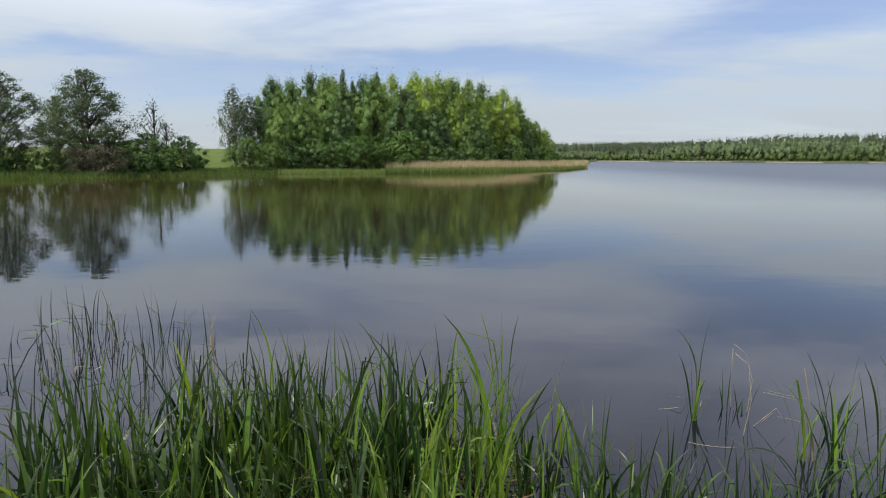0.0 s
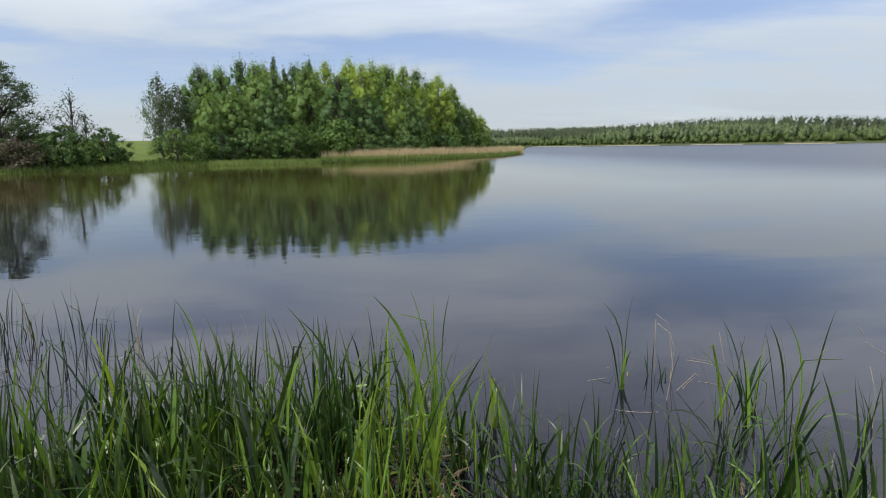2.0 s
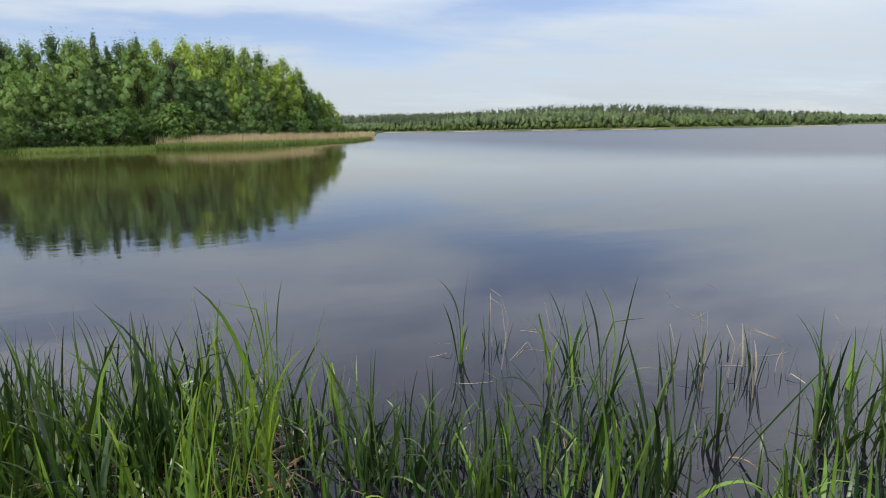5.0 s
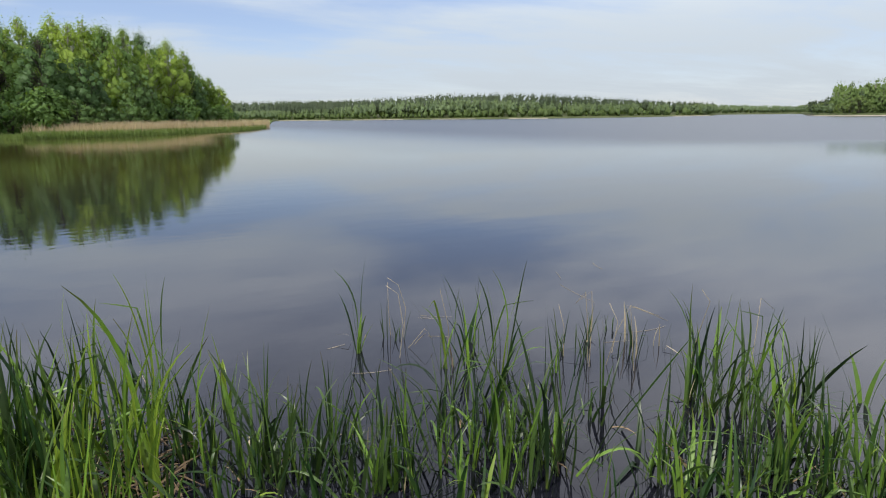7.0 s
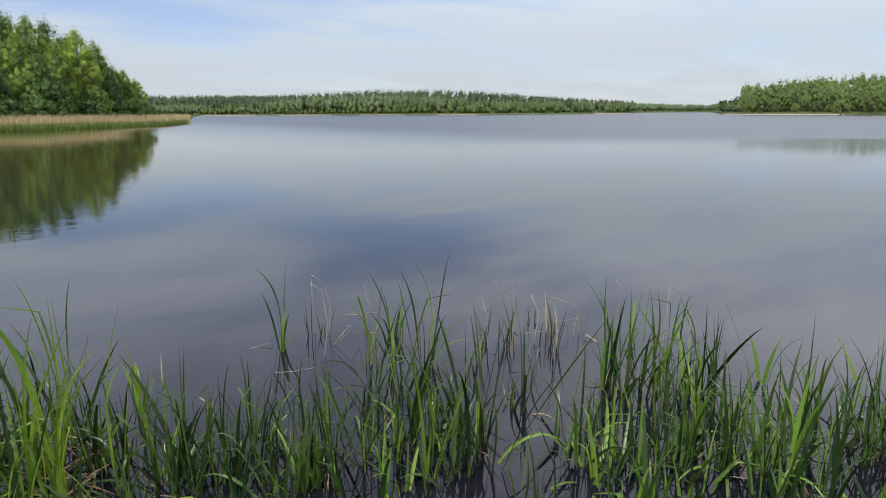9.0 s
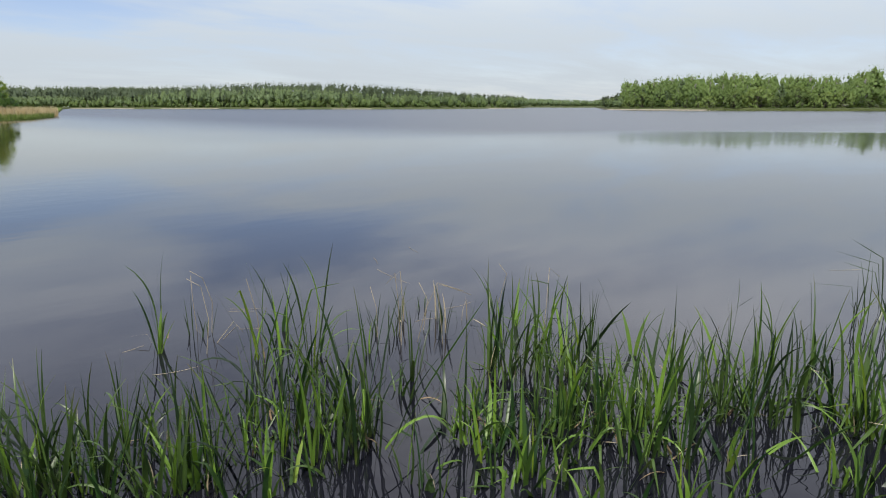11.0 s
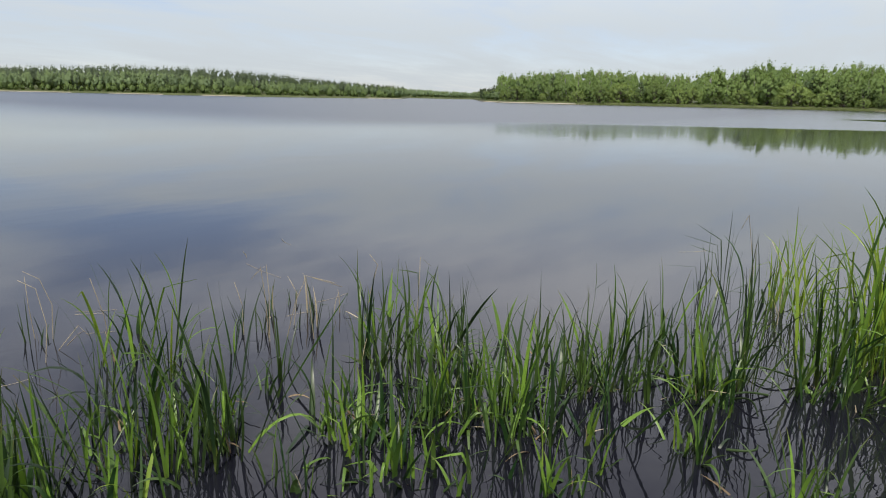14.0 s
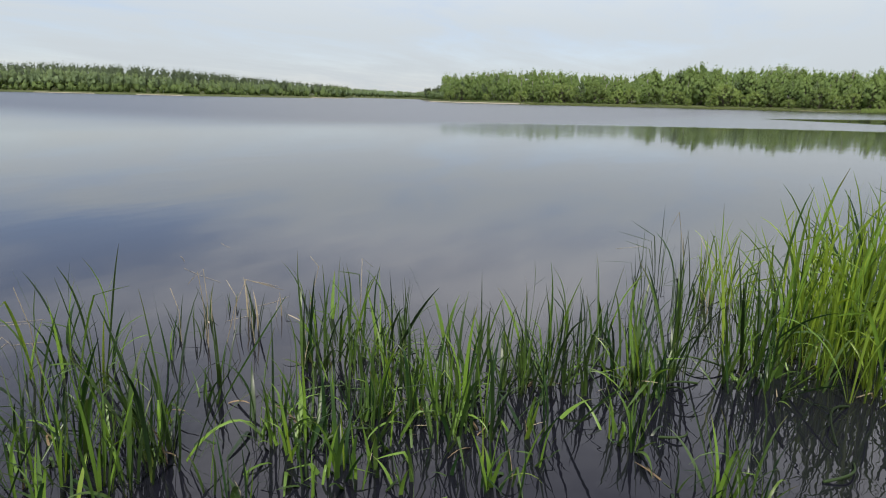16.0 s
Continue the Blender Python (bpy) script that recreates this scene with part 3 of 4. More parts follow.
for kind, azimuth, dist, top, wide in POINT_TREES + POINT_TREES_MIDDLE:
    x, y, z = at(azimuth, dist)
    KINDS[kind].put(x, y, z - 0.05, (1.65 + dist * math.tan(radians(top)) - z) * (1.0 if kind == "spruce" else 1.09), rng.uniform(0, 360), wide)
POINT_BUSHES = (
    ("willow", -18.0, 75, 1.9, 1.0), ("willow", -16.2, 76, 1.5, 1.1), ("bush", -14.4, 78, 1.6, 1.2), ("willow", -10.6, 78, 1.6, 1.1),
    ("willow", -8.3, 77.5, 2.2, 1.25), ("willow", -6.6, 78, 1.4, 1.0), ("bush", -12.4, 79, 1.9, 1.2), ("bright", -4.3, 79, 2.6, 1.1),
    ("bush", -2.4, 80, 1.7, 1.2), ("bush", -0.4, 81, 1.5, 1.2), ("bush", 1.4, 83, 1.5, 1.2), ("bright", 3.4, 86, 1.6, 0.9),
    ("bush", 5.0, 89, 1.4, 1.2), ("bright", 5.6, 90, 2.0, 1.0), ("bush", 7.0, 94, 1.4, 1.1), ("bright", 8.2, 98, 1.3, 1.1), ("bush", 8.9, 100, 0.9, 1.0),
    ("bush", -5.3, 82, 2.0, 1.2), ("bush", 3.0, 88, 1.8, 1.2), ("bush", -9.4, 82, 2.2, 1.2), ("bright", 9.4, 104, 0.6, 1.0),
)
for kind, azimuth, dist, top, wide in POINT_BUSHES:
    x, y, z = at(azimuth, dist)
    KINDS[kind].put(x, y, z - 0.05, 1.65 + dist * math.tan(radians(top)) - z, rng.uniform(0, 360), wide)

# ---- the left bank ----
for kind, azimuth, dist, top, wide in (
        ("alder", -36.0, 68, 6.7, 1.05), ("alder", -30.2, 71, 7.15, 1.0), ("alder", -32.2, 78, 5.0, 0.8), ("sparse", -25.5, 70, 5.0, 1.0),
        ("sparse", -24.6, 71, 3.3, 1.0), ("bush", -36.4, 66, 1.4, 1.2), ("willow", -34.6, 67, 0.5, 1.1), ("willow", -32.8, 66, 0.6, 1.2), ("bare", -31.0, 66.5, 1.0, 1.2),
        ("bare", -29.2, 67, 1.25, 1.3), ("bush", -27.6, 68.5, 1.5, 1.2), ("bush", -26.2, 69, 2.2, 1.2), ("willow", -24.6, 68, 0.9, 1.2),
        ("bush", -23.3, 70, 2.0, 1.1), ("bush", -28.4, 70, 2.0, 1.1), ("bush", -25.6, 68, 0.5, 1.3), ("willow", -22.2, 71, 0.1, 1.0), ("bush", -30.2, 70, 1.2, 1.0)):
    x, y, z = at(azimuth, dist)
    KINDS[kind].put(x, y, z - 0.05, 1.65 + dist * math.tan(radians(top)) - z, rng.uniform(0, 360), wide)


# ---- reeds ----
def stalks(name, label, mat, spots, low, high, width, seed, droop=0.15):
    """A bed of upright stalks, too many to count, as one mesh."""
    g = np.random.default_rng(seed)
    n = len(spots)
    h = g.uniform(low, high, n)
    w = width * g.uniform(0.6, 1.3, n)
    turn = g.uniform(0, math.pi, n)
    side = np.stack([np.cos(turn), np.sin(turn), np.zeros(n)], 1) * w[:, None]
    tilt = np.stack([g.normal(0, droop, n), g.normal(0, droop, n), np.ones(n)], 1)
    bend = np.stack([g.normal(0, droop, n), g.normal(0, droop, n), np.zeros(n)], 1)
    p0 = spots
    p1 = spots + tilt * (h * 0.55)[:, None]
    p2 = spots + tilt * h[:, None] + bend * (h * 0.5)[:, None]
    v = np.stack([p0 - side, p0 + side, p1 + side * 0.9, p1 - side * 0.9, p2], 1).reshape(-1, 3)
    f = []
    for k in range(n):
        q = 5 * k
        f += [(q, q + 1, q + 2, q + 3), (q + 3, q + 2, q + 4)]
    ob = new(name, mesh_of(name, v, f, [mat]))
    return tagged(ob, label, "reeds", kind="stuff")


def belt(g, n, az0, az1, d0, d1, sink=0.05):
    """Random spots on a belt along the shore, d0 to d1 metres from the water's edge."""
    az = g.uniform(az0, az1, n)
    r = np.interp(az, SHORE_AZ, SHORE_R) + g.uniform(d0, d1, n)
    x, y = np.sin(np.radians(az)) * r, np.cos(np.radians(az)) * r
    return np.stack([x, y, np.maximum(ground_z(x, y), 0) - sink], 1)


g = np.random.default_rng(3)
bed = belt(g, 10500, -6.5, 12.3, 0.3, 5.5)
bed = bed[g.random(len(bed)) < np.clip((np.degrees(np.arctan2(bed[:, 0], bed[:, 1])) + 6.2) / 4.5, 0, 1)]
stalks("reed_bed", "tan dry reeds standing along the wooded point", REED, bed, 0.85, 1.5, 0.03, 31, 0.08)
stalks("reed_fringe", "young green reeds in front of dry reeds", REED_GREEN, belt(g, 6500, -6, 12.0, -0.9, 0.9), 0.4, 0.95, 0.03, 32)
stalks("reed_strip", "low pale green reeds along the water's edge", REED_GREEN, belt(g, 4200, -15.6, -4.8, -0.8, 1.8), 0.25, 0.6, 0.03, 33)
stalks("bank_grass", "lush green grass along the far bank", BANK_GREEN, belt(g, 7000, -37, -15, -0.6, 5.0), 0.25, 0.6, 0.035, 34, 0.25)


# ---- far woods ----
def far_wood(name, label, mat, bark, spots, seed, leaf, per, shape, wide):
    """A wood far off: many crowns of small clumps and their trunks, as one mesh."""
    g = np.random.default_rng(seed)
    prof = np.array(PROFILE[shape])
    vs, fs, ns, n = [], [], [], 0
    for x, y, z, h in spots:
        k = 11
        cu, ct = np.append(g.uniform(0.08, 0.85, k - 1), 0.9), g.uniform(0, 6.283, k)
        cr = np.interp(cu, prof[:, 0], prof[:, 1]) * h * wide
        lobe = np.maximum(cr * g.uniform(0.45, 0.7, k), h * 0.035)
        hub = np.stack([x + np.cos(ct) * (cr - lobe) * 0.9, y + np.sin(ct) * (cr - lobe) * 0.9, z + h * (0.06 + 0.96 * cu)], 1)
        own = g.choice(k, per, p=lobe ** 2 / np.sum(lobe ** 2))
        d = unit(g.normal(size=(per, 3)))
        c = hub[own] + d * (lobe[own] * np.abs(g.normal(0.85, 0.3, per)))[:, None] * np.array([1, 1, 1.35])
        high = np.clip((cu[own] - 0.75) * 5, 0, 1)[:, None]
        c += (c - hub[own]) * high * np.array([-0.4, -0.4, 0.5])
        c[:, 2] = np.maximum(c[:, 2], z + 0.2)
        out = unit(c - np.array([x, y, z + 0.45 * h])) * 0.8
        nrm = d * 0.25 + out + np.array([0, 0, 0.3]) + g.normal(size=(per, 3)) * 0.14
        v, f = leaf_quads(g, c, nrm, np.full(per, leaf), 0.7)
        cv, cf, cn = inner_masses(g, hub, lobe * 0.62 * np.clip((1.02 - cu) * 4, 0.2, 1), 1.35, np.array([x, y, z + 0.4 * h]))
        vs += [v, cv]
        ns += [np.repeat(unit(nrm), 4, axis=0), cn]
        fs += (f + n).tolist() + (cf + n + len(v)).tolist()
        n += len(v) + len(cv)
    ob = new(name, mesh_of(name, np.concatenate(vs), fs, [mat], normals=np.concatenate(ns)))
    return tagged(ob, label, "wood", kind="stuff")


def wood_spots(g, n, az0, az1, d0, d1, low, high, tops=None, start=None):
    """Places and heights; tops gives the skyline's elevation over azimuth for the tallest."""
    az = g.uniform(az0, az1, n)
    d = g.uniform(d0, d1, n)
    r = (np.interp(az, SHORE_AZ, SHORE_R) if start is None else start) + d
    x, y = np.sin(np.radians(az)) * r, np.cos(np.radians(az)) * r
    z = ground_z(x, y)
    h = g.uniform(low, high, n)
    if tops is not None:
        most = 1.65 + r * np.tan(np.radians(np.interp(az, *zip(*tops)))) - z
        h = np.minimum(h, most * g.uniform(0.88, 1.05, n))
    return np.stack([x, y, z - 0.1, np.maximum(h, 1.5)], 1)


SKYLINE = ((9, 1.42), (13, 1.40), (17, 1.45), (21.6, 1.66), (28.1, 1.95), (32, 1.95), (36.8, 1.84), (41.7, 1.45), (46, 1.15), (49.4, 0.95), (51, 0.88))
g = np.random.default_rng(8)
far_wood("far_birch_wood", "far green birch wood behind a sandy shore", LEAF_FAR_HAZED, BARK, wood_spots(g, 420, 12.9, 50.6, 11, 36, 10, 18, [(a, e * float(np.interp(a, (13, 18, 21, 30, 35, 38, 41, 44), (0.6, 0.66, 0.98, 0.93, 0.8, 0.62, 0.7, 0.95)))) for a, e in SKYLINE]), 41, 0.3, 220, "birch", 0.21)
far_wood("far_low_wood", "light green young wood behind the reeds", LEAF_FAR_HAZED, BARK, wood_spots(g, 200, 7, 13.4, 0, 60, 6, 12, [(7, 0.8), (13, 0.85), (14, 0.9)], 575), 47, 0.5, 80, "broad", 0.24)
far_wood("far_pine_wood", "dark pine wood on the far rise", LEAF_PINE_HAZED, BARK, wood_spots(g, 900, 13.2, 50.6, 34, 90, 19, 28, [(a, e * 1.1) for a, e in SKYLINE]), 42, 0.34, 130, "tall", 0.17)
far_wood("far_scrub", "low light green scrub along the far beach", LEAF_LIGHT, BARK, wood_spots(g, 200, 13, 50.4, 8, 15, 2.0, 6.0), 43, 0.3, 110, "bush", 0.5)
far_wood("far_spruces", "dark spruces scattered through the far wood", LEAF_PINE_HAZED, BARK, wood_spots(g, 60, 22, 50.4, 12, 40, 13, 18, [(a, e * 0.97) for a, e in SKYLINE]), 48, 0.36, 110, "spruce", 0.15)
far_wood("distant_pine_ridge", "dark conifer ridge at the horizon", LEAF_PINE_HAZED, BARK, wood_spots(g, 650, 5, 22, 0, 120, 24, 30, [(3, 1.48), (9, 1.62), (22, 1.62)], 800), 44, 0.6, 60, "tall", 0.2)
far_wood("bay_wood", "hazy wood closing the far bay", LEAF_FAR_HAZED, BARK, wood_spots(g, 380, 48.5, 59.5, 5, 120, 10, 18, [(48, 0.9), (53.4, 0.68), (56.4, 0.55), (60, 0.9)]), 45, 0.6, 60, "tall", 0.26)

# ---- the right wood ----
RIGHT_TOP = ((56.4, 0.6), (57.2, 0.95), (58.6, 1.0), (59.1, 2.1), (61, 2.2), (63.9, 2.4), (66.9, 2.6), (70, 2.4), (73.7, 2.2), (76, 2.4), (77.1, 2.85), (78.2, 2.4), (81, 3.25),
             (83.5, 2.75), (86.3, 3.1), (90.5, 2.6), (93.3, 2.8), (100, 2.9))
G2 = "trees of the far shore wood"
RIGHT = (
    Kind("deciduous_tree", "green broadleaf tree on the far lake shore", "tree", G2,
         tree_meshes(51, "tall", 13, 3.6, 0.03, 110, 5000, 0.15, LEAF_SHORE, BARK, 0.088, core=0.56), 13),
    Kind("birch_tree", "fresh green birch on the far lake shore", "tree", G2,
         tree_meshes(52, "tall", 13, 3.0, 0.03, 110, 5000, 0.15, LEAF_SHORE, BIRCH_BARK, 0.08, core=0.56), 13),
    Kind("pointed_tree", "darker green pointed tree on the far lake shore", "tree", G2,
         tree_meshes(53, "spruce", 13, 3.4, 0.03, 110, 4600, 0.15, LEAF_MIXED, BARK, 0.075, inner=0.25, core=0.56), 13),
)
azimuth = 59.2
while azimuth < 99:
    for d, part_of in ((rng.uniform(12, 17), rng.uniform(0.62, 0.85)), (rng.uniform(20, 27), rng.uniform(0.92, 1.1))):
        w = azimuth + rng.uniform(-0.4, 0.4)
        r = float(np.interp(w, SHORE_AZ, SHORE_R)) + d
        x, y, z = at(w, r)
        top = float(np.interp(w, *zip(*RIGHT_TOP))) * part_of
        RIGHT[rng.choice((0, 0, 1, 1, 2))].put(x, y, z - 0.1, 1.6 + r * math.tan(radians(top)) - z, rng.uniform(0, 360), rng.uniform(0.9, 1.2))
    azimuth += 0.95
RIGHT_BUSH = Kind("willow_bush", "round light green willow bush on the far shore", "bush", "bushes of the far shore",
                  tree_meshes(54, "bush", 5, 3.4, 0.02, 60, 2800, 0.13, LEAF_LIGHT, BARK, 0.13, stems=3, core=0.56), 5)
for k in range(34):
    w = 59.5 + k * 1.17 + rng.uniform(-0.4, 0.4)
    x, y, z = at(w, float(np.interp(w, SHORE_AZ, SHORE_R)) + rng.uniform(7, 11))
    RIGHT_BUSH.put(x, y, z - 0.1, rng.choice((3.2, 4.5, 6.0, 7.5)) * rng.uniform(0.9, 1.15), rng.uniform(0, 360), rng.uniform(0.85, 1.1))
g = np.random.default_rng(9)
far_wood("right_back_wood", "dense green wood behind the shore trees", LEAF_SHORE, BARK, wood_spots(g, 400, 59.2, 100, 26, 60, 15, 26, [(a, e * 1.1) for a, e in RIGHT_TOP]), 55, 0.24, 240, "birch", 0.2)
far_wood("right_end_wood", "dark trees at the end of the bay", LEAF_PINE_HAZED, BARK, wood_spots(g, 40, 56.8, 59.2, 20, 60, 4, 9, RIGHT_TOP), 56, 0.5, 120, "birch", 0.2)
stalks("shore_sedge", "yellow-green grass along the far shore", SHORE_GREEN, belt(g, 6000, 66, 97, -1.0, 4.0), 0.2, 0.5, 0.09, 57, 0.2)

stalks("reed_patch", "pale reeds on the low far shore", REED_GREEN, belt(g, 1200, 92.6, 97, -1.0, 3.0), 1.0, 1.7, 0.08, 58, 0.12)


# ---- sedge in front ----
def blade_mesh(name, mat, bend, kink, width, seed, fold=0.3, segs=11):
    """A long tapering leaf one metre long, folded along its midrib, bending over towards +x; kink: where it has snapped, and hangs."""
    g = np.random.default_rng(seed)
    p, ang, pts = np.zeros(3), 0.02, []
    sway, wave, snap = g.uniform(-0.45, 0.45), g.uniform(0, 6.28), g.uniform(0.8, 2.0)
    for i in range(segs + 1):
        u = i / segs
        pts.append((p.copy(), ang, u))
        ang += (bend * (0.12 + 2.3 * u ** 2.0) + 0.22 * math.sin(4.5 * u + wave)) / segs
        if kink and i == int(segs * kink):
            ang += snap
        p = p + np.array([math.sin(ang), sway * u * 0.4, math.cos(ang)]) / segs
    v, f = [], []
    for q, an, u in pts:
        w = width * (0.42 + 1.55 * u) if u < 0.38 else width * (1.0 - ((u - 0.38) / 0.62) ** 2.4) + 0.0007
        tw = sway * 3.2 * u ** 1.5
        side = np.array([math.sin(tw) * math.cos(an), math.cos(tw), -math.sin(tw) * math.sin(an)])
        nrm = np.array([math.cos(an), 0, -math.sin(an)])
        lift = fold * (1.25 - 0.7 * u)
        v += [q - side * w + nrm * w * lift, q, q + side * w + nrm * w * lift]
    for i in range(segs):
        a = 3 * i
        f += [(a, a + 1, a + 4, a + 3), (a + 1, a + 2, a + 5, a + 4)]
    return mesh_of(name, v, f, [mat], smooth=True)


def blades(name, mat, shapes, seed, fold=0.3):
    return [blade_mesh(name, mat, b, k, w, seed + i, fold) for i, (b, k, w) in enumerate(shapes)]


# upright inner leaves, arching and snapped outer leaves: bend, kink, half width
UPRIGHT = ((0.3, 0, 0.009), (0.5, 0, 0.010), (0.8, 0, 0.012), (0.2, 0, 0.0075), (1.0, 0, 0.010), (0.45, 0, 0.013), (0.15, 0, 0.0062), (0.7, 0, 0.007), (0.3, 0.82, 0.010))
ARCHING = ((0.9, 0, 0.011), (1.3, 0, 0.013), (1.7, 0, 0.011), (2.2, 0, 0.010), (0.4, 0.55, 0.011), (0.3, 0.68, 0.010), (0.5, 0.78, 0.012), (2.7, 0, 0.010), (1.0, 0, 0.014), (2.0, 0, 0.013), (3.1, 0, 0.009), (0.4, 0.4, 0.010))
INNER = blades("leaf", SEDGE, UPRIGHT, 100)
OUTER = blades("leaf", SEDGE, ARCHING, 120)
DEEP_IN = blades("leaf", SEDGE_DEEP_SHADED, UPRIGHT, 200)
DEEP_OUT = blades("leaf", SEDGE_DEEP_SHADED, ARCHING, 220)
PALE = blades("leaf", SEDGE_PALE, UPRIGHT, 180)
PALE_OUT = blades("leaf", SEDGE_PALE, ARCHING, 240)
STEMS = blades("stem", SEDGE_DARK, ((0.08, 0, 0.0048), (0.15, 0, 0.0055), (0.25, 0, 0.0045), (0.2, 0.55, 0.005), (0.12, 0.7, 0.005)), 140, 0.8)
DRY = blades("dry_leaf", STRAW, ((0.3, 0, 0.006), (0.6, 0, 0.006), (0.7, 0.5, 0.006), (1.8, 0, 0.005), (0.3, 0.7, 0.006)), 160)
DEAD = blades("dead_leaf", LITTER, ((0.4, 0, 0.007), (1.0, 0.3, 0.008), (1.6, 0, 0.007)), 170)


def leaf_at(ob, me, x, y, turn, tilt, h, wide):
    leaf = new(me.name.split(".")[0], me)
    leaf.parent = ob
    leaf.matrix_basis = (Matrix.Translation((x, y, 0)) @ Euler((0, 0, turn)).to_matrix().to_4x4()
                         @ Euler((0, tilt, 0)).to_matrix().to_4x4() @ Matrix.Diagonal((h, wide, h, 1)))
    return leaf


def root_z(x, y):
    return max(float(ground_z(np.array(x), np.array(y))), -0.12)


# share of deep green leaves, partly painted shade, of pale and of arching leaves, the leaves' lean, and their width
HABIT = {
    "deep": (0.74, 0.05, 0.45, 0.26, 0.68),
    # extra deep leaves put the shade low in the stand into its colour
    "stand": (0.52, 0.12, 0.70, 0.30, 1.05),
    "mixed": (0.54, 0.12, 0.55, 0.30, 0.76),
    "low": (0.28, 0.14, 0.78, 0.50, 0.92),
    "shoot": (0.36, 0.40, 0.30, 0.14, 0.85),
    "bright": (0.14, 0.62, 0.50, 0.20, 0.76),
}


def clump(x, y, n, high, spread, seed, habit, label, group, dry=0.05, low=0.55):
    """Sedge shoots rooted together in shallow water or mud, each a fan of leaves out of one sheath: every leaf is a part."""
    g = random.Random(seed)
    deep, pale, arching, lean, wide = HABIT[habit]
    z = root_z(x, y)
    ob = new("sedge_clump")
    ob.location = (x, y, z)
    tagged(ob, label, "sedge", group)
    reach = max(2.4 * spread, 0.10) if habit != "shoot" else 1.4 * spread
    first = True
    while n > 0:
        a, r = g.uniform(0, 6.283), reach * math.sqrt(g.random())
        bx, by = math.cos(a) * r, math.sin(a) * r
        fan, tip_over, tip_to = g.uniform(0, 6.283), abs(g.gauss(0, lean * 0.8)), g.uniform(0, 6.283)
        top = high * (1.10 if first else g.uniform(low, 1.08)) - z
        first = False
        tone = g.random()
        count = g.randint(2, 5)
        for k in range(count):
            side = fan + (math.pi if k % 2 else 0) + g.gauss(0, 0.5)
            inner = k < 1 + (count > 3)
            tilt = (abs(g.gauss(0.02, 0.07)) if inner else g.uniform(0.4, 1.7) * lean) + tip_over * math.cos(side - tip_to)
            h = top * (g.uniform(0.9, 1.03) if inner else g.uniform(0.45, 0.95))
            bent = not inner and g.random() < arching
            kind = tone * 0.6 + g.random() * 0.4
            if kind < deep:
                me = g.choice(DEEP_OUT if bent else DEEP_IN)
            elif kind > 1 - pale:
                me = g.choice(PALE_OUT if bent else PALE)
            else:
                me = g.choice(OUTER if bent else INNER)
            if g.random() < dry:
                me, h = g.choice(DRY if g.random() < 0.6 else DEAD), h * 0.5
            leaf_at(ob, me, bx + g.gauss(0, 0.010), by + g.gauss(0, 0.010), side, tilt, h, wide * g.choice((0.6, 0.8, 1.0, 1.25)) * g.uniform(0.85, 1.1))
        if g.random() < 0.45:
            leaf_at(ob, g.choice(DEAD), bx, by, g.uniform(0, 6.283), g.uniform(0.6, 1.35), g.uniform(0.15, 0.35), 1.0)
        n -= count
    return ob


def rushes(x, y, n, low, high, spread, seed, dry=0.07):
    """Thin stems standing apart in open water."""
    g = random.Random(seed)
    z = root_z(x, y)
    ob = new("rush_clump")
    ob.location = (x, y, z)
    tagged(ob, "thin dark rush stems standing in open water", "rushes", "rushes in the water")
    for k in range(n):
        a, r = g.uniform(0, 6.283), spread * math.sqrt(g.random())
        me = g.choice(DRY[:3]) if g.random() < dry else g.choice(DEEP_IN[6:8]) if g.random() < 0.15 else g.choice(STEMS)
        leaf_at(ob, me, math.cos(a) * r, math.sin(a) * r, g.uniform(0, 6.283), abs(g.gauss(0, 0.07)), (g.uniform(low, high) * 0.88 - z) * g.choice((0.6, 1.0, 1.0)), g.uniform(0.5, 0.95))


def tall_leaf(x, y, dx, dy, dz, seed, snapped=None):
    """A single tall shoot whose longest leaf reaches from its root at x, y to a tip dx, dy, dz away."""
    g = random.Random(seed)
    z = root_z(x, y)
    ob = new("sedge_shoot")
    ob.location = (x, y, z)
    tagged(ob, "tall single sedge shoot with a curving leaf", "sedge", "tall sedge shoots")
    me = g.choice(INNER[1:6])
    tip = me.vertices[-2].co
    reach = math.hypot(tip.x, tip.z)
    turn = math.atan2(dy, dx)
    h = math.sqrt(dx * dx + dy * dy + (dz - z) ** 2) / reach
    leaf_at(ob, me, 0, 0, turn, math.atan2(math.hypot(dx, dy), dz - z) - math.atan2(tip.x, tip.z), h, g.uniform(1.2, 1.6))
    for k in range(g.randint(2, 3)):
        leaf_at(ob, g.choice(INNER), g.gauss(0, 0.01), g.gauss(0, 0.01), turn + g.uniform(-2, 4), g.uniform(0.03, 0.25), h * g.uniform(0.45, 0.8), 1.0)
    if snapped:
        piece = leaf_at(ob, DEEP_IN[3], 0, 0, 0, math.atan2(snapped[0], snapped[1]), math.hypot(*snapped), 1.1)
        piece.matrix_basis = Matrix.Translation((dx, dy, dz - z)) @ piece.matrix_basis


# dense stand on the mud
g = random.Random(77)
k = 0
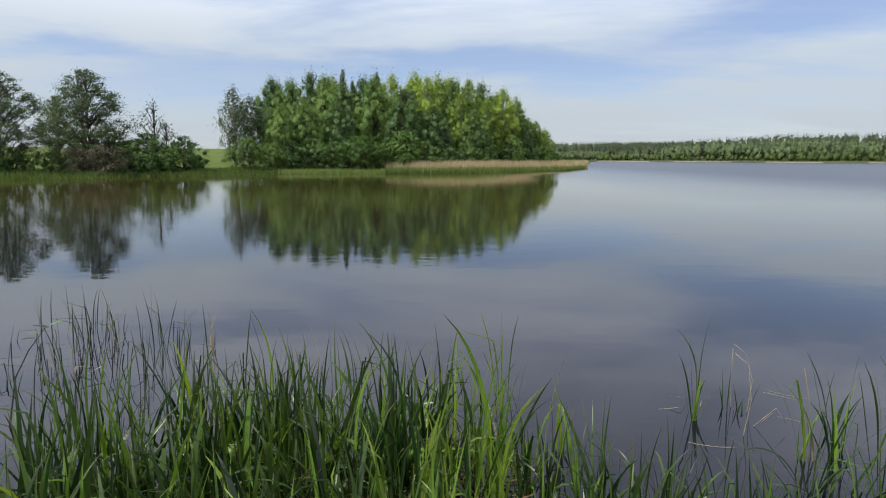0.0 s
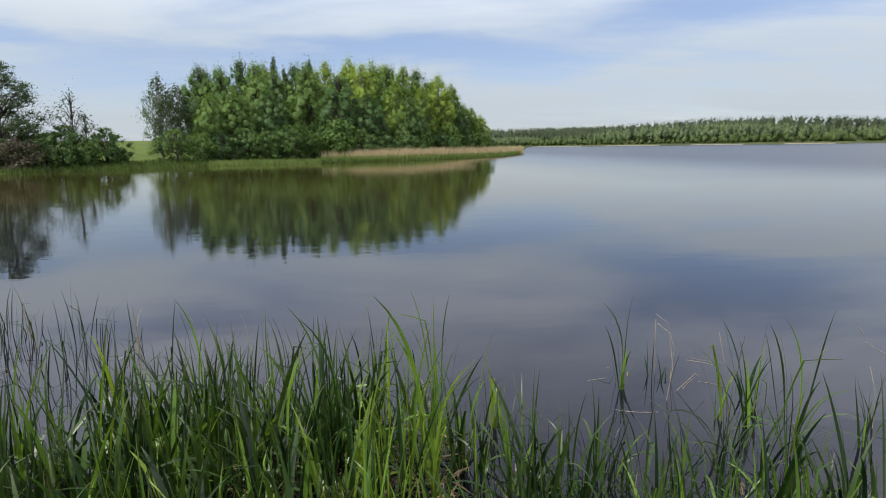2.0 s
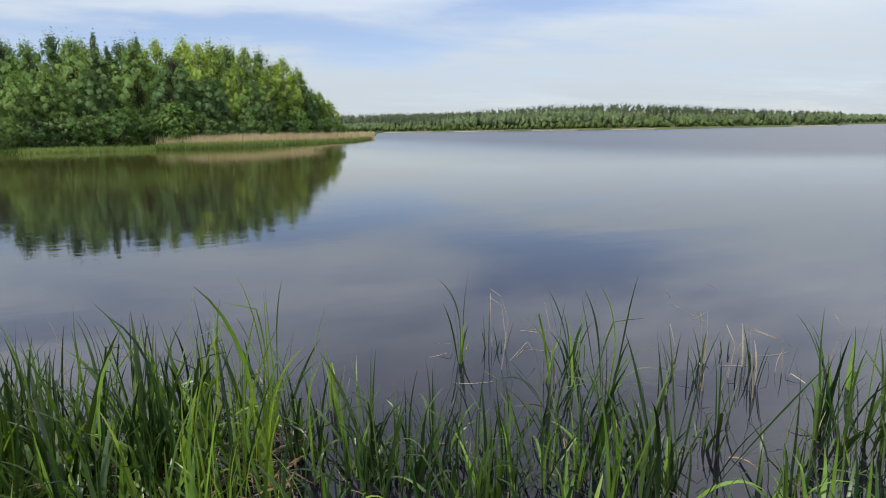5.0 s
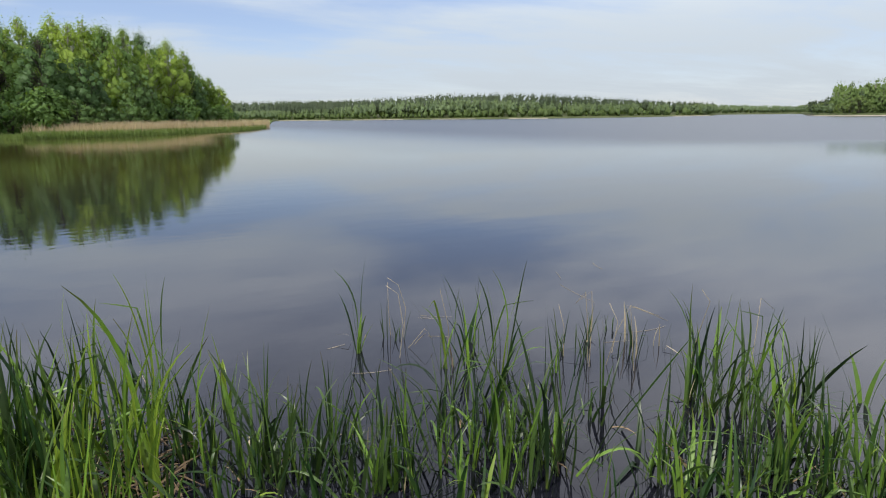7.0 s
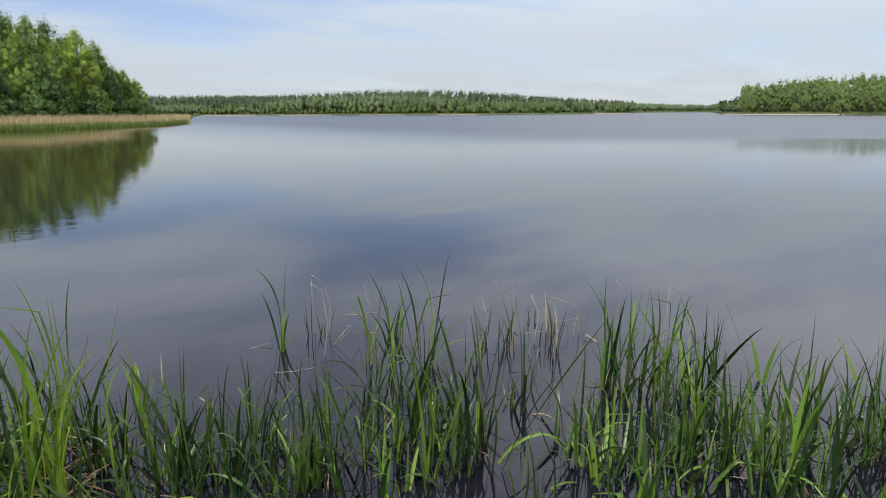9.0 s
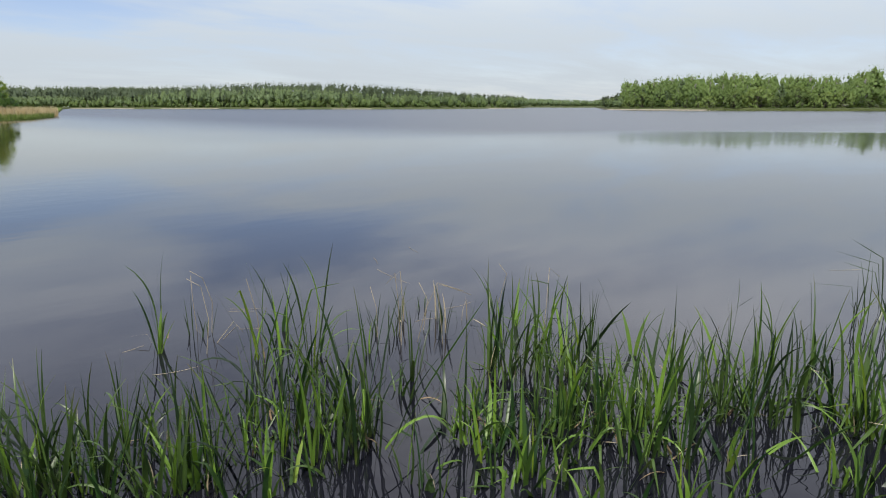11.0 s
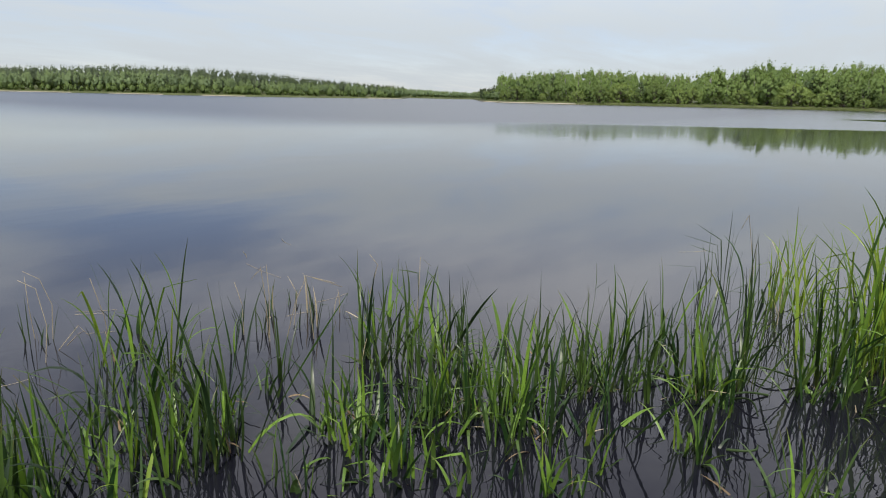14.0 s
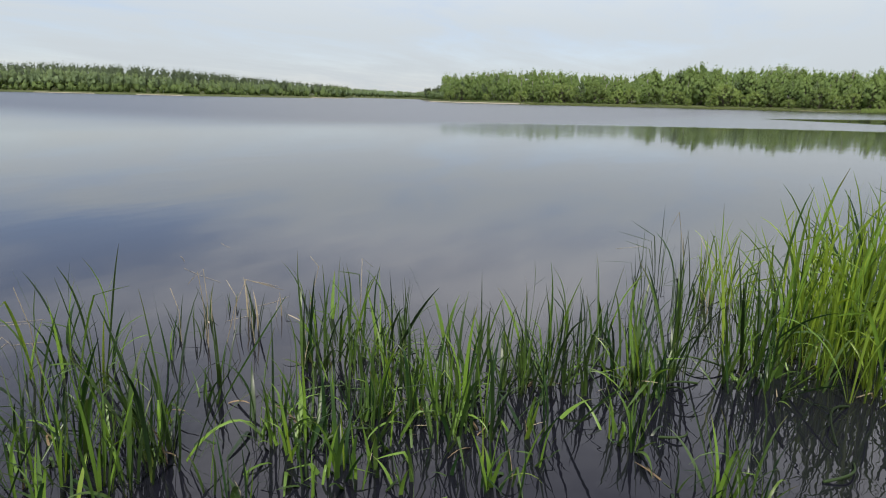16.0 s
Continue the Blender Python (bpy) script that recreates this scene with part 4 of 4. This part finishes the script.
for row, (r, high, habit) in enumerate(((2.5, 0.60, "stand"), (2.75, 0.74, "stand"), (3.02, 0.80, "stand"), (3.32, 0.80, "stand"), (3.6, 0.68, "deep"))):
    for w in np.arange(-41 + row * 1.5, 8 - row * 2.5, 4.6):
        a = radians(w + g.uniform(-1.7, 1.7))
        q = r + g.uniform(-0.13, 0.13)
        k += 1
        clump(math.sin(a) * q, math.cos(a) * q, g.randint(30, 42), high * g.uniform(0.85, 1.08), 0.12, 200 + k, "bright" if w > 0 else habit,
              "tall dense green sedge clump on the muddy edge", "dense sedge stand", 0.06)
# loose clumps out in the water: x, y, leaves, height, spread
DEEP_CLUMPS = ((0.5, 2.8, 18, 0.60, 0.07), (0.85, 2.95, 14, 0.48, 0.07), (1.25, 2.55, 14, 0.46, 0.06), (1.7, 2.02, 19, 0.68, 0.06), (1.92, 2.08, 19, 0.77, 0.05), (1.18, 2.24, 37, 0.54, 0.05), (1.04, 2.72, 37, 0.48, 0.06), (0.67, 2.66, 31, 0.58, 0.05), (0.76, 2.53, 37, 0.53, 0.05),
        (3.02, 2.13, 29, 0.65, 0.05), (3.18, 2.02, 25, 0.66, 0.04), (3.6, 1.89, 18, 0.47, 0.05), (1.64, 2.56, 16, 0.57, 0.05), (1.86, 1.94, 16, 0.78, 0.03), (3.64, 1.04, 29, 0.68, 0.06),
        (3.36, 1.07, 25, 0.57, 0.05), (3.56, 0.88, 21, 0.68, 0.04), (4.05, 0.88, 21, 0.49, 0.05), (4.05, 0.73, 21, 0.68, 0.05), (3.55, 0.78, 16, 0.44, 0.05), (4.07, 0.39, 37, 0.87, 0.06))
MIXED_CLUMPS = ((1.92, 2.92, 17, 0.7, 0.05), (1.66, 2.33, 19, 0.71, 0.05), (1.49, 2.26, 21, 0.51, 0.04), (0.91, 2.52, 37, 0.42, 0.05), (1.06, 2.31, 31, 0.41, 0.05), (0.39, 3.33, 18, 0.54, 0.04),
        (0.42, 2.94, 21, 0.55, 0.04), (3.31, 1.84, 33, 0.61, 0.05), (2.63, 1.5, 37, 0.45, 0.07), (2.82, 1.43, 37, 0.41, 0.06), (2.76, 1.2, 37, 0.5, 0.06), (2.46, 1.3, 25, 0.34, 0.06),
        (1.94, 2.27, 29, 0.51, 0.05), (2.24, 1.72, 18, 0.56, 0.04), (1.93, 1.57, 12, 0.33, 0.03), (3.03, 1.21, 29, 0.6, 0.05), (2.82, 1.01, 25, 0.61, 0.05), (3.84, 0.47, 37, 0.68, 0.06),
        (3.73, 0.38, 29, 0.59, 0.05), (2.96, -0.17, 35, 0.5, 0.06), (2.87, 0.0, 8, 0.22, 0.03), (4.46, -0.04, 33, 0.9, 0.07), (4.61, -0.12, 33, 0.81, 0.06))
LOW_CLUMPS = ((0.55, 2.35, 21, 0.40, 0.06), (0.85, 2.2, 21, 0.36, 0.06), (1.3, 2.0, 18, 0.34, 0.06), (2.35, 1.55, 34, 0.42, 0.06), (2.19, 1.31, 34, 0.39, 0.06), (2.41, 0.97, 19, 0.24, 0.06), (3.01, 0.72, 19, 0.5, 0.04), (3.18, 0.27, 34, 0.32, 0.05), (2.51, 0.67, 22, 0.31, 0.04),
        (2.8, 0.61, 15, 0.22, 0.03), (4.15, -0.13, 34, 0.45, 0.08), (4.28, -0.32, 30, 0.45, 0.08))
SHOOT_CLUMPS = ((1.64, 4.08, 4, 0.57, 0.04), (2.0, 3.32, 7, 0.63, 0.04), (2.16, 2.86, 13, 0.74, 0.04), (0.63, 3.44, 8, 0.42, 0.03), (2.23, 3.45, 10, 0.56, 0.06))
BRIGHT_CLUMPS = ((5.84, 0.32, 32, 0.7, 0.08), (5.66, 0.19, 27, 0.81, 0.07), (4.71, -0.26, 30, 1.06, 0.08), (4.7, -0.4, 36, 1.2, 0.09), (5.28, -0.42, 61, 1.08, 0.10), (4.92, -0.59, 61, 1.16, 0.09),
        (4.41, -0.66, 18, 0.98, 0.07), (5.36, -0.73, 71, 1.1, 0.11), (4.57, -0.77, 19, 1.03, 0.08), (5.16, -0.93, 71, 1.14, 0.13), (5.94, -0.57, 56, 1.02, 0.12), (6.15, -0.88, 61, 1.02, 0.12),
        (4.63, -0.99, 23, 0.99, 0.12))
for habit, label, group, clumps in (
        ("deep", "dark green upright sedge clump standing in open water", "sedge clumps at the shore", DEEP_CLUMPS),
        ("mixed", "green sedge clump standing in shallow lake water", "sedge clumps at the shore", MIXED_CLUMPS),
        ("low", "low bright sedge clump with arching crossed leaves", "sedge clumps at the shore", LOW_CLUMPS),
        ("shoot", "few yellow-green sedge shoots standing in open water", "sedge clumps at the shore", SHOOT_CLUMPS),
        ("bright", "tall yellow-green sedge in a dense stand", "bright sedge stand", BRIGHT_CLUMPS)):
    for x, y, n, high, spread in clumps:
        k += 1
        clump(x, y, n, high, spread, 300 + k, habit, label, group)
# shorter shoots fill the shallows between the clumps
for habit, label, count, x0, y0, x1, y1 in (
        ("low", "low bright sedge clump with arching crossed leaves", 9, 1.3, 2.3, 2.9, 0.9), ("mixed", "green sedge clump standing in shallow lake water", 10, 2.2, 2.2, 3.6, 0.9),
        ("deep", "dark green upright sedge clump standing in open water", 9, 2.5, 2.45, 4.1, 0.6), ("bright", "tall yellow-green sedge in a dense stand", 5, 4.4, -0.5, 4.9, -1.1)):
    for i in range(count):
        k += 1
        u = (i + g.random()) / count
        off = g.gauss(0, 0.16)
        x, y = x0 + (x1 - x0) * u + off * 0.6, y0 + (y1 - y0) * u + off * 0.8
        clump(x, y, g.randint(5, 9), g.uniform(0.28, 0.50), 0.06, 300 + k, habit, label, "bright sedge stand" if habit == "bright" else "sedge clumps at the shore")
# tall single shoots: root x, y and the way to the tip
SHOOTS_STAND = ((-1.58, 2.91, 0.09, 0.05, 0.89), (-1.05, 3.41, -0.08, -0.03, 0.85), (-0.28, 2.98, -0.12, -0.01, 0.86), (0.24, 2.98, -0.24, -0.12, 0.95), (0.36, 3.0, -0.26, -0.14, 0.82),
                (-0.62, 3.41, -0.02, 0.0, 0.72), (-2.08, 3.01, 0.07, 0.05, 0.63), (-1.86, 3.01, 0.02, 0.01, 0.77), (-0.26, 3.03, -0.20, -0.04, 0.88), (0.44, 2.67, 0.08, -0.01, 0.85))
SHOOTS_NEAR = ((1.59, 3.89, -0.12, 0.05, 0.63), (2.37, 3.69, -0.14, 0.09, 0.52), (2.34, 3.12, -0.08, 0.05, 0.66), (1.87, 2.54, -0.13, 0.08, 0.45), (2.11, 3.21, -0.15, 0.09, 0.65),
               (1.29, 2.31, -0.06, 0.03, 0.49), (1.18, 2.24, -0.03, 0.01, 0.55), (0.63, 2.64, -0.03, 0.00, 0.57), (0.72, 2.66, 0.08, -0.01, 0.48), (1.22, 2.18, -0.08, 0.03, 0.54))
SHOOTS_MIDDLE = ((3.26, 2.36, -0.14, 0.17, 0.56), (3.70, 2.61, 0.04, -0.06, 0.49), (3.82, 1.71, -0.13, 0.23, 0.51), (3.52, 2.09, 0.01, -0.02, 0.51), (3.09, 2.30, -0.05, 0.06, 0.56),
                 (3.35, 1.92, -0.04, 0.06, 0.58), (3.92, 1.50, 0.0, -0.01, 0.51), (3.14, 2.08, 0.01, -0.01, 0.66), (2.20, 1.79, -0.08, 0.07, 0.46), (2.58, 2.93, 0.0, 0.0, 0.46))
SHOOTS_FAR = ((4.80, 0.47, -0.03, 0.15, 0.74), (4.53, 0.88, -0.02, 0.06, 0.53), (3.84, 0.47, -0.02, 0.10, 0.67), (3.95, 1.19, -0.01, 0.01, 0.63), (4.29, 1.04, -0.04, 0.10, 0.48),
              (4.09, -0.04, -0.01, 0.14, 0.42), (2.99, -0.14, -0.01, 0.11, 0.35), (5.07, -0.12, -0.01, 0.26, 0.66))
for k, row in enumerate(SHOOTS_STAND + SHOOTS_NEAR + SHOOTS_MIDDLE + SHOOTS_FAR):
    tall_leaf(*row, 600 + k)
tall_leaf(0.10, 2.88, -0.13, -0.13, 0.76, 660, (0.175, 0.085))
# thin dark rushes farther out
RUSHES = ((-3.6, 5.6, 34, 0.35, 0.65, 0.5), (-3.0, 5.5, 26, 0.35, 0.65, 0.45), (-2.4, 5.3, 14, 0.35, 0.6, 0.35), (-2.5, 4.6, 26, 0.3, 0.62, 0.45), (-3.2, 4.6, 26, 0.3, 0.62, 0.45),
          (-1.7, 4.5, 14, 0.4, 0.7, 0.4), (-0.9, 4.2, 12, 0.4, 0.7, 0.35))
RUSHES_OUT = ((5.64, 0.88, 8, 0.41, 0.92, 0.06), (6.0, 0.79, 8, 0.45, 0.99, 0.06), (5.53, 0.51, 8, 0.36, 0.79, 0.07), (5.18, 0.33, 7, 0.27, 0.61, 0.06), (3.16, 3.3, 9, 0.16, 0.36, 0.05), (3.36, 3.1, 8, 0.20, 0.44, 0.05),
        (3.52, 2.95, 8, 0.14, 0.3, 0.06), (3.44, 3.38, 5, 0.15, 0.33, 0.04), (1.95, 4.05, 9, 0.17, 0.38, 0.09), (2.92, 3.08, 6, 0.22, 0.49, 0.04), (3.14, 2.92, 9, 0.18, 0.4, 0.11), (2.82, 3.21, 6, 0.18, 0.39, 0.06))
for k, row in enumerate(RUSHES + RUSHES_OUT):
    rushes(*row, 500 + k, 0.3 if 2.7 < row[0] < 3.6 else 0.07)


def straw(x0, y0, x1, y1, seed):
    """A dry leaf floating on the water."""
    g = random.Random(seed)
    d = math.hypot(x1 - x0, y1 - y0)
    side = Vector((y0 - y1, x1 - x0, 0)) / d
    v, f, bow = [], [], g.uniform(-0.08, 0.08) * d
    for i in range(7):
        u = i / 6
        p = Vector((x0 + (x1 - x0) * u, y0 + (y1 - y0) * u, 0.0015 + 0.002 * u)) + side * bow * 4 * u * (1 - u)
        w = 0.0018 * (1 - 0.75 * abs(2 * u - 0.7) ** 2 / 1.7)
        v += [p - side * w, p + Vector((0, 0, 0.0012)), p + side * w]
    for i in range(6):
        f += [(3 * i, 3 * i + 1, 3 * i + 4, 3 * i + 3), (3 * i + 1, 3 * i + 2, 3 * i + 5, 3 * i + 4)]
    tagged(new("floating_straw", mesh_of("floating_straw", v, f, [STRAW], smooth=True)), "pale dry sedge leaf floating on the water", "dry leaf", "floating dry leaves")


STRAWS = ((4.85, 5.18, 4.74, 4.90), (4.22, 5.03, 4.08, 4.78), (4.03, 3.80, 4.04, 3.50), (3.58, 3.27, 3.90, 3.24), (3.23, 3.20, 3.46, 3.11), (2.30, 4.39, 2.45, 4.25),
          (2.01, 3.84, 2.20, 4.03), (1.44, 3.57, 1.69, 3.50), (2.34, 4.45, 2.55, 4.27), (2.18, 3.96, 2.33, 3.84), (3.96, 4.63, 3.85, 4.00), (2.45, 1.86, 2.55, 1.72),
          (7.20, 1.51, 7.46, 1.29), (1.42, 4.07, 1.57, 4.10), (-2.01, 3.21, -1.73, 3.22), (-1.86, 2.91, -1.58, 2.93))
for k, row in enumerate(STRAWS):
    straw(*row, 700 + k)


def bent_stem(x0, y0, x1, y1, bow, rise):
    """A dark bent-over stem that arches low above the water beside its clump."""
    pts, d = [], math.hypot(x1 - x0, y1 - y0)
    for i in range(13):
        u = i / 12
        arch = math.sin(math.pi * u)
        pts.append((x0 + (x1 - x0) * u + (y1 - y0) / d * bow * arch, y0 + (y1 - y0) * u - (x1 - x0) / d * bow * arch, 0.004 + rise * arch))
    v, f = tube(pts, [0.007 - 0.003 * i / 12 for i in range(13)], 6)
    tagged(new("bent_stem", mesh_of("bent_stem", v, f, [SEDGE_DARK], smooth=True)), "dark bent-over stem arching just above the water", "stem", "bent stems in the water")


for row in ((4.37, -0.02, 4.40, 0.40, -0.10, 0.06), (3.31, 0.21, 3.44, 0.10, 0.06, 0.02), (3.32, -0.48, 3.57, -0.60, 0.05, 0.02), (3.87, 0.30, 3.75, 0.15, -0.03, 0.04),
            (4.21, -0.60, 3.70, -0.54, 0.06, 0.05), (3.95, 0.62, 3.62, 0.80, 0.05, 0.05), (3.55, 1.02, 3.30, 0.82, -0.05, 0.04), (4.05, 0.15, 3.70, 0.35, 0.04, 0.03)):
    bent_stem(*row)


def dry_stalk(x, y, turn, bends):
    """A dead pale stalk in the water, snapped at its bends: across and up, in metres from the root."""
    r = radians(turn)
    pts = [(0.0, -0.05), (0.0, 0.0), *bends]
    pts = [(math.cos(r) * a, math.sin(r) * a, h) for a, h in pts]
    n = len(pts)
    v, f = tube(pts, [0.0026 - 0.0014 * i / n for i in range(n)], 5)
    ob = new("dry_stalk", mesh_of("dry_stalk", v, f, [STRAW], smooth=True))
    ob.location = (x, y, 0)
    tagged(ob, "pale dead stalk snapped over above the water", "dry stalk", "dead stalks in the water")


DRY_STALKS = (
    (3.06, 2.72, -42, ((-0.02, 0.24), (-0.04, 0.44), (0.14, 0.38))),
    (2.82, 3.14, -36, ((-0.0, 0.21), (-0.04, 0.37))),
    (2.85, 2.91, -38, ((0.01, 0.33), (-0.0, 0.52), (-0.07, 0.46))),
    (2.01, 4.03, -21, ((0.02, 0.23), (-0.03, 0.41), (-0.11, 0.47))),
    (1.95, 3.81, -21, ((0.12, 0.14), (0.18, 0.05))),
    (1.94, 4.12, -19, ((-0.01, 0.23), (-0.01, 0.42))),
    (3.26, 2.48, -47, ((0.06, 0.31), (0.11, 0.51), (0.06, 0.58))),
    (3.56, 2.26, -52, ((0.02, 0.28), (0.03, 0.54), (0.1, 0.48))),
    (2.97, 2.88, -40, ((0.06, 0.24), (0.14, 0.42), (0.37, 0.33))),
    (2.89, 2.97, -39, ((-0.01, 0.29), (-0.03, 0.49), (-0.09, 0.41))),
    (3.15, 3.02, -40, ((0.03, 0.23), (-0.03, 0.36))),
    (2.07, 3.38, -25, ((-0.02, 0.29), (-0.07, 0.53))),
    (5.45, 0.50, -82, ((-0.01, 0.35), (-0.09, 0.77), (-0.13, 0.66))),
    (5.35, 0.29, -84, ((0.0, 0.41), (-0.11, 0.61))),
    (1.82, 3.67, -21, ((0.03, 0.23), (-0.0, 0.46), (-0.08, 0.52))),
)
for row in DRY_STALKS:
    dry_stalk(*row)


def leafy_twig():
    """A small bare twig with two leaves leaning out over the water."""
    ob = new("leafy_twig")
    ob.location = (-2.83, 3.72, -0.03)
    tagged(ob, "small dry twig with a few leaves leaning over water", "twig")
    v, f = tube([(0, 0, 0), (0.06, 0.02, 0.35), (0.14, 0.05, 0.52), (0.27, 0.05, 0.68)], [0.006, 0.005, 0.004, 0.0025], 6)
    new("stem", mesh_of("stem", v, f, [BARK], smooth=True)).parent = ob
    for k, (x, z, a) in enumerate(((0.27, 0.68, 0.3), (0.28, 0.67, 1.4), (0.24, 0.64, 1.9), (0.20, 0.60, -1.0))):
        leaf_at(ob, INNER[5], 0, 0, a * 2.2, 1.2, 0.10, 1.4).location = (x, 0.05, z)


leafy_twig()


def litter():
    """Dead leaves lying between the stems on the mud."""
    g = np.random.default_rng(91)
    n = 900
    a, r = np.radians(g.uniform(-42, 8, n)), g.uniform(2.2, 3.5, n)
    c = np.stack([np.sin(a) * r, np.cos(a) * r, g.uniform(0.005, 0.07, n)], 1)
    v, f = leaf_quads(g, c, np.stack([g.normal(0, 0.3, n), g.normal(0, 0.3, n), np.ones(n)], 1), np.full(n, 0.13), 0.05)
    tagged(new("dead_leaf_litter", mesh_of("dead_leaf_litter", v, f.tolist(), [LITTER])), "brown dead sedge leaves lying between the stems", "litter", kind="stuff")


litter()
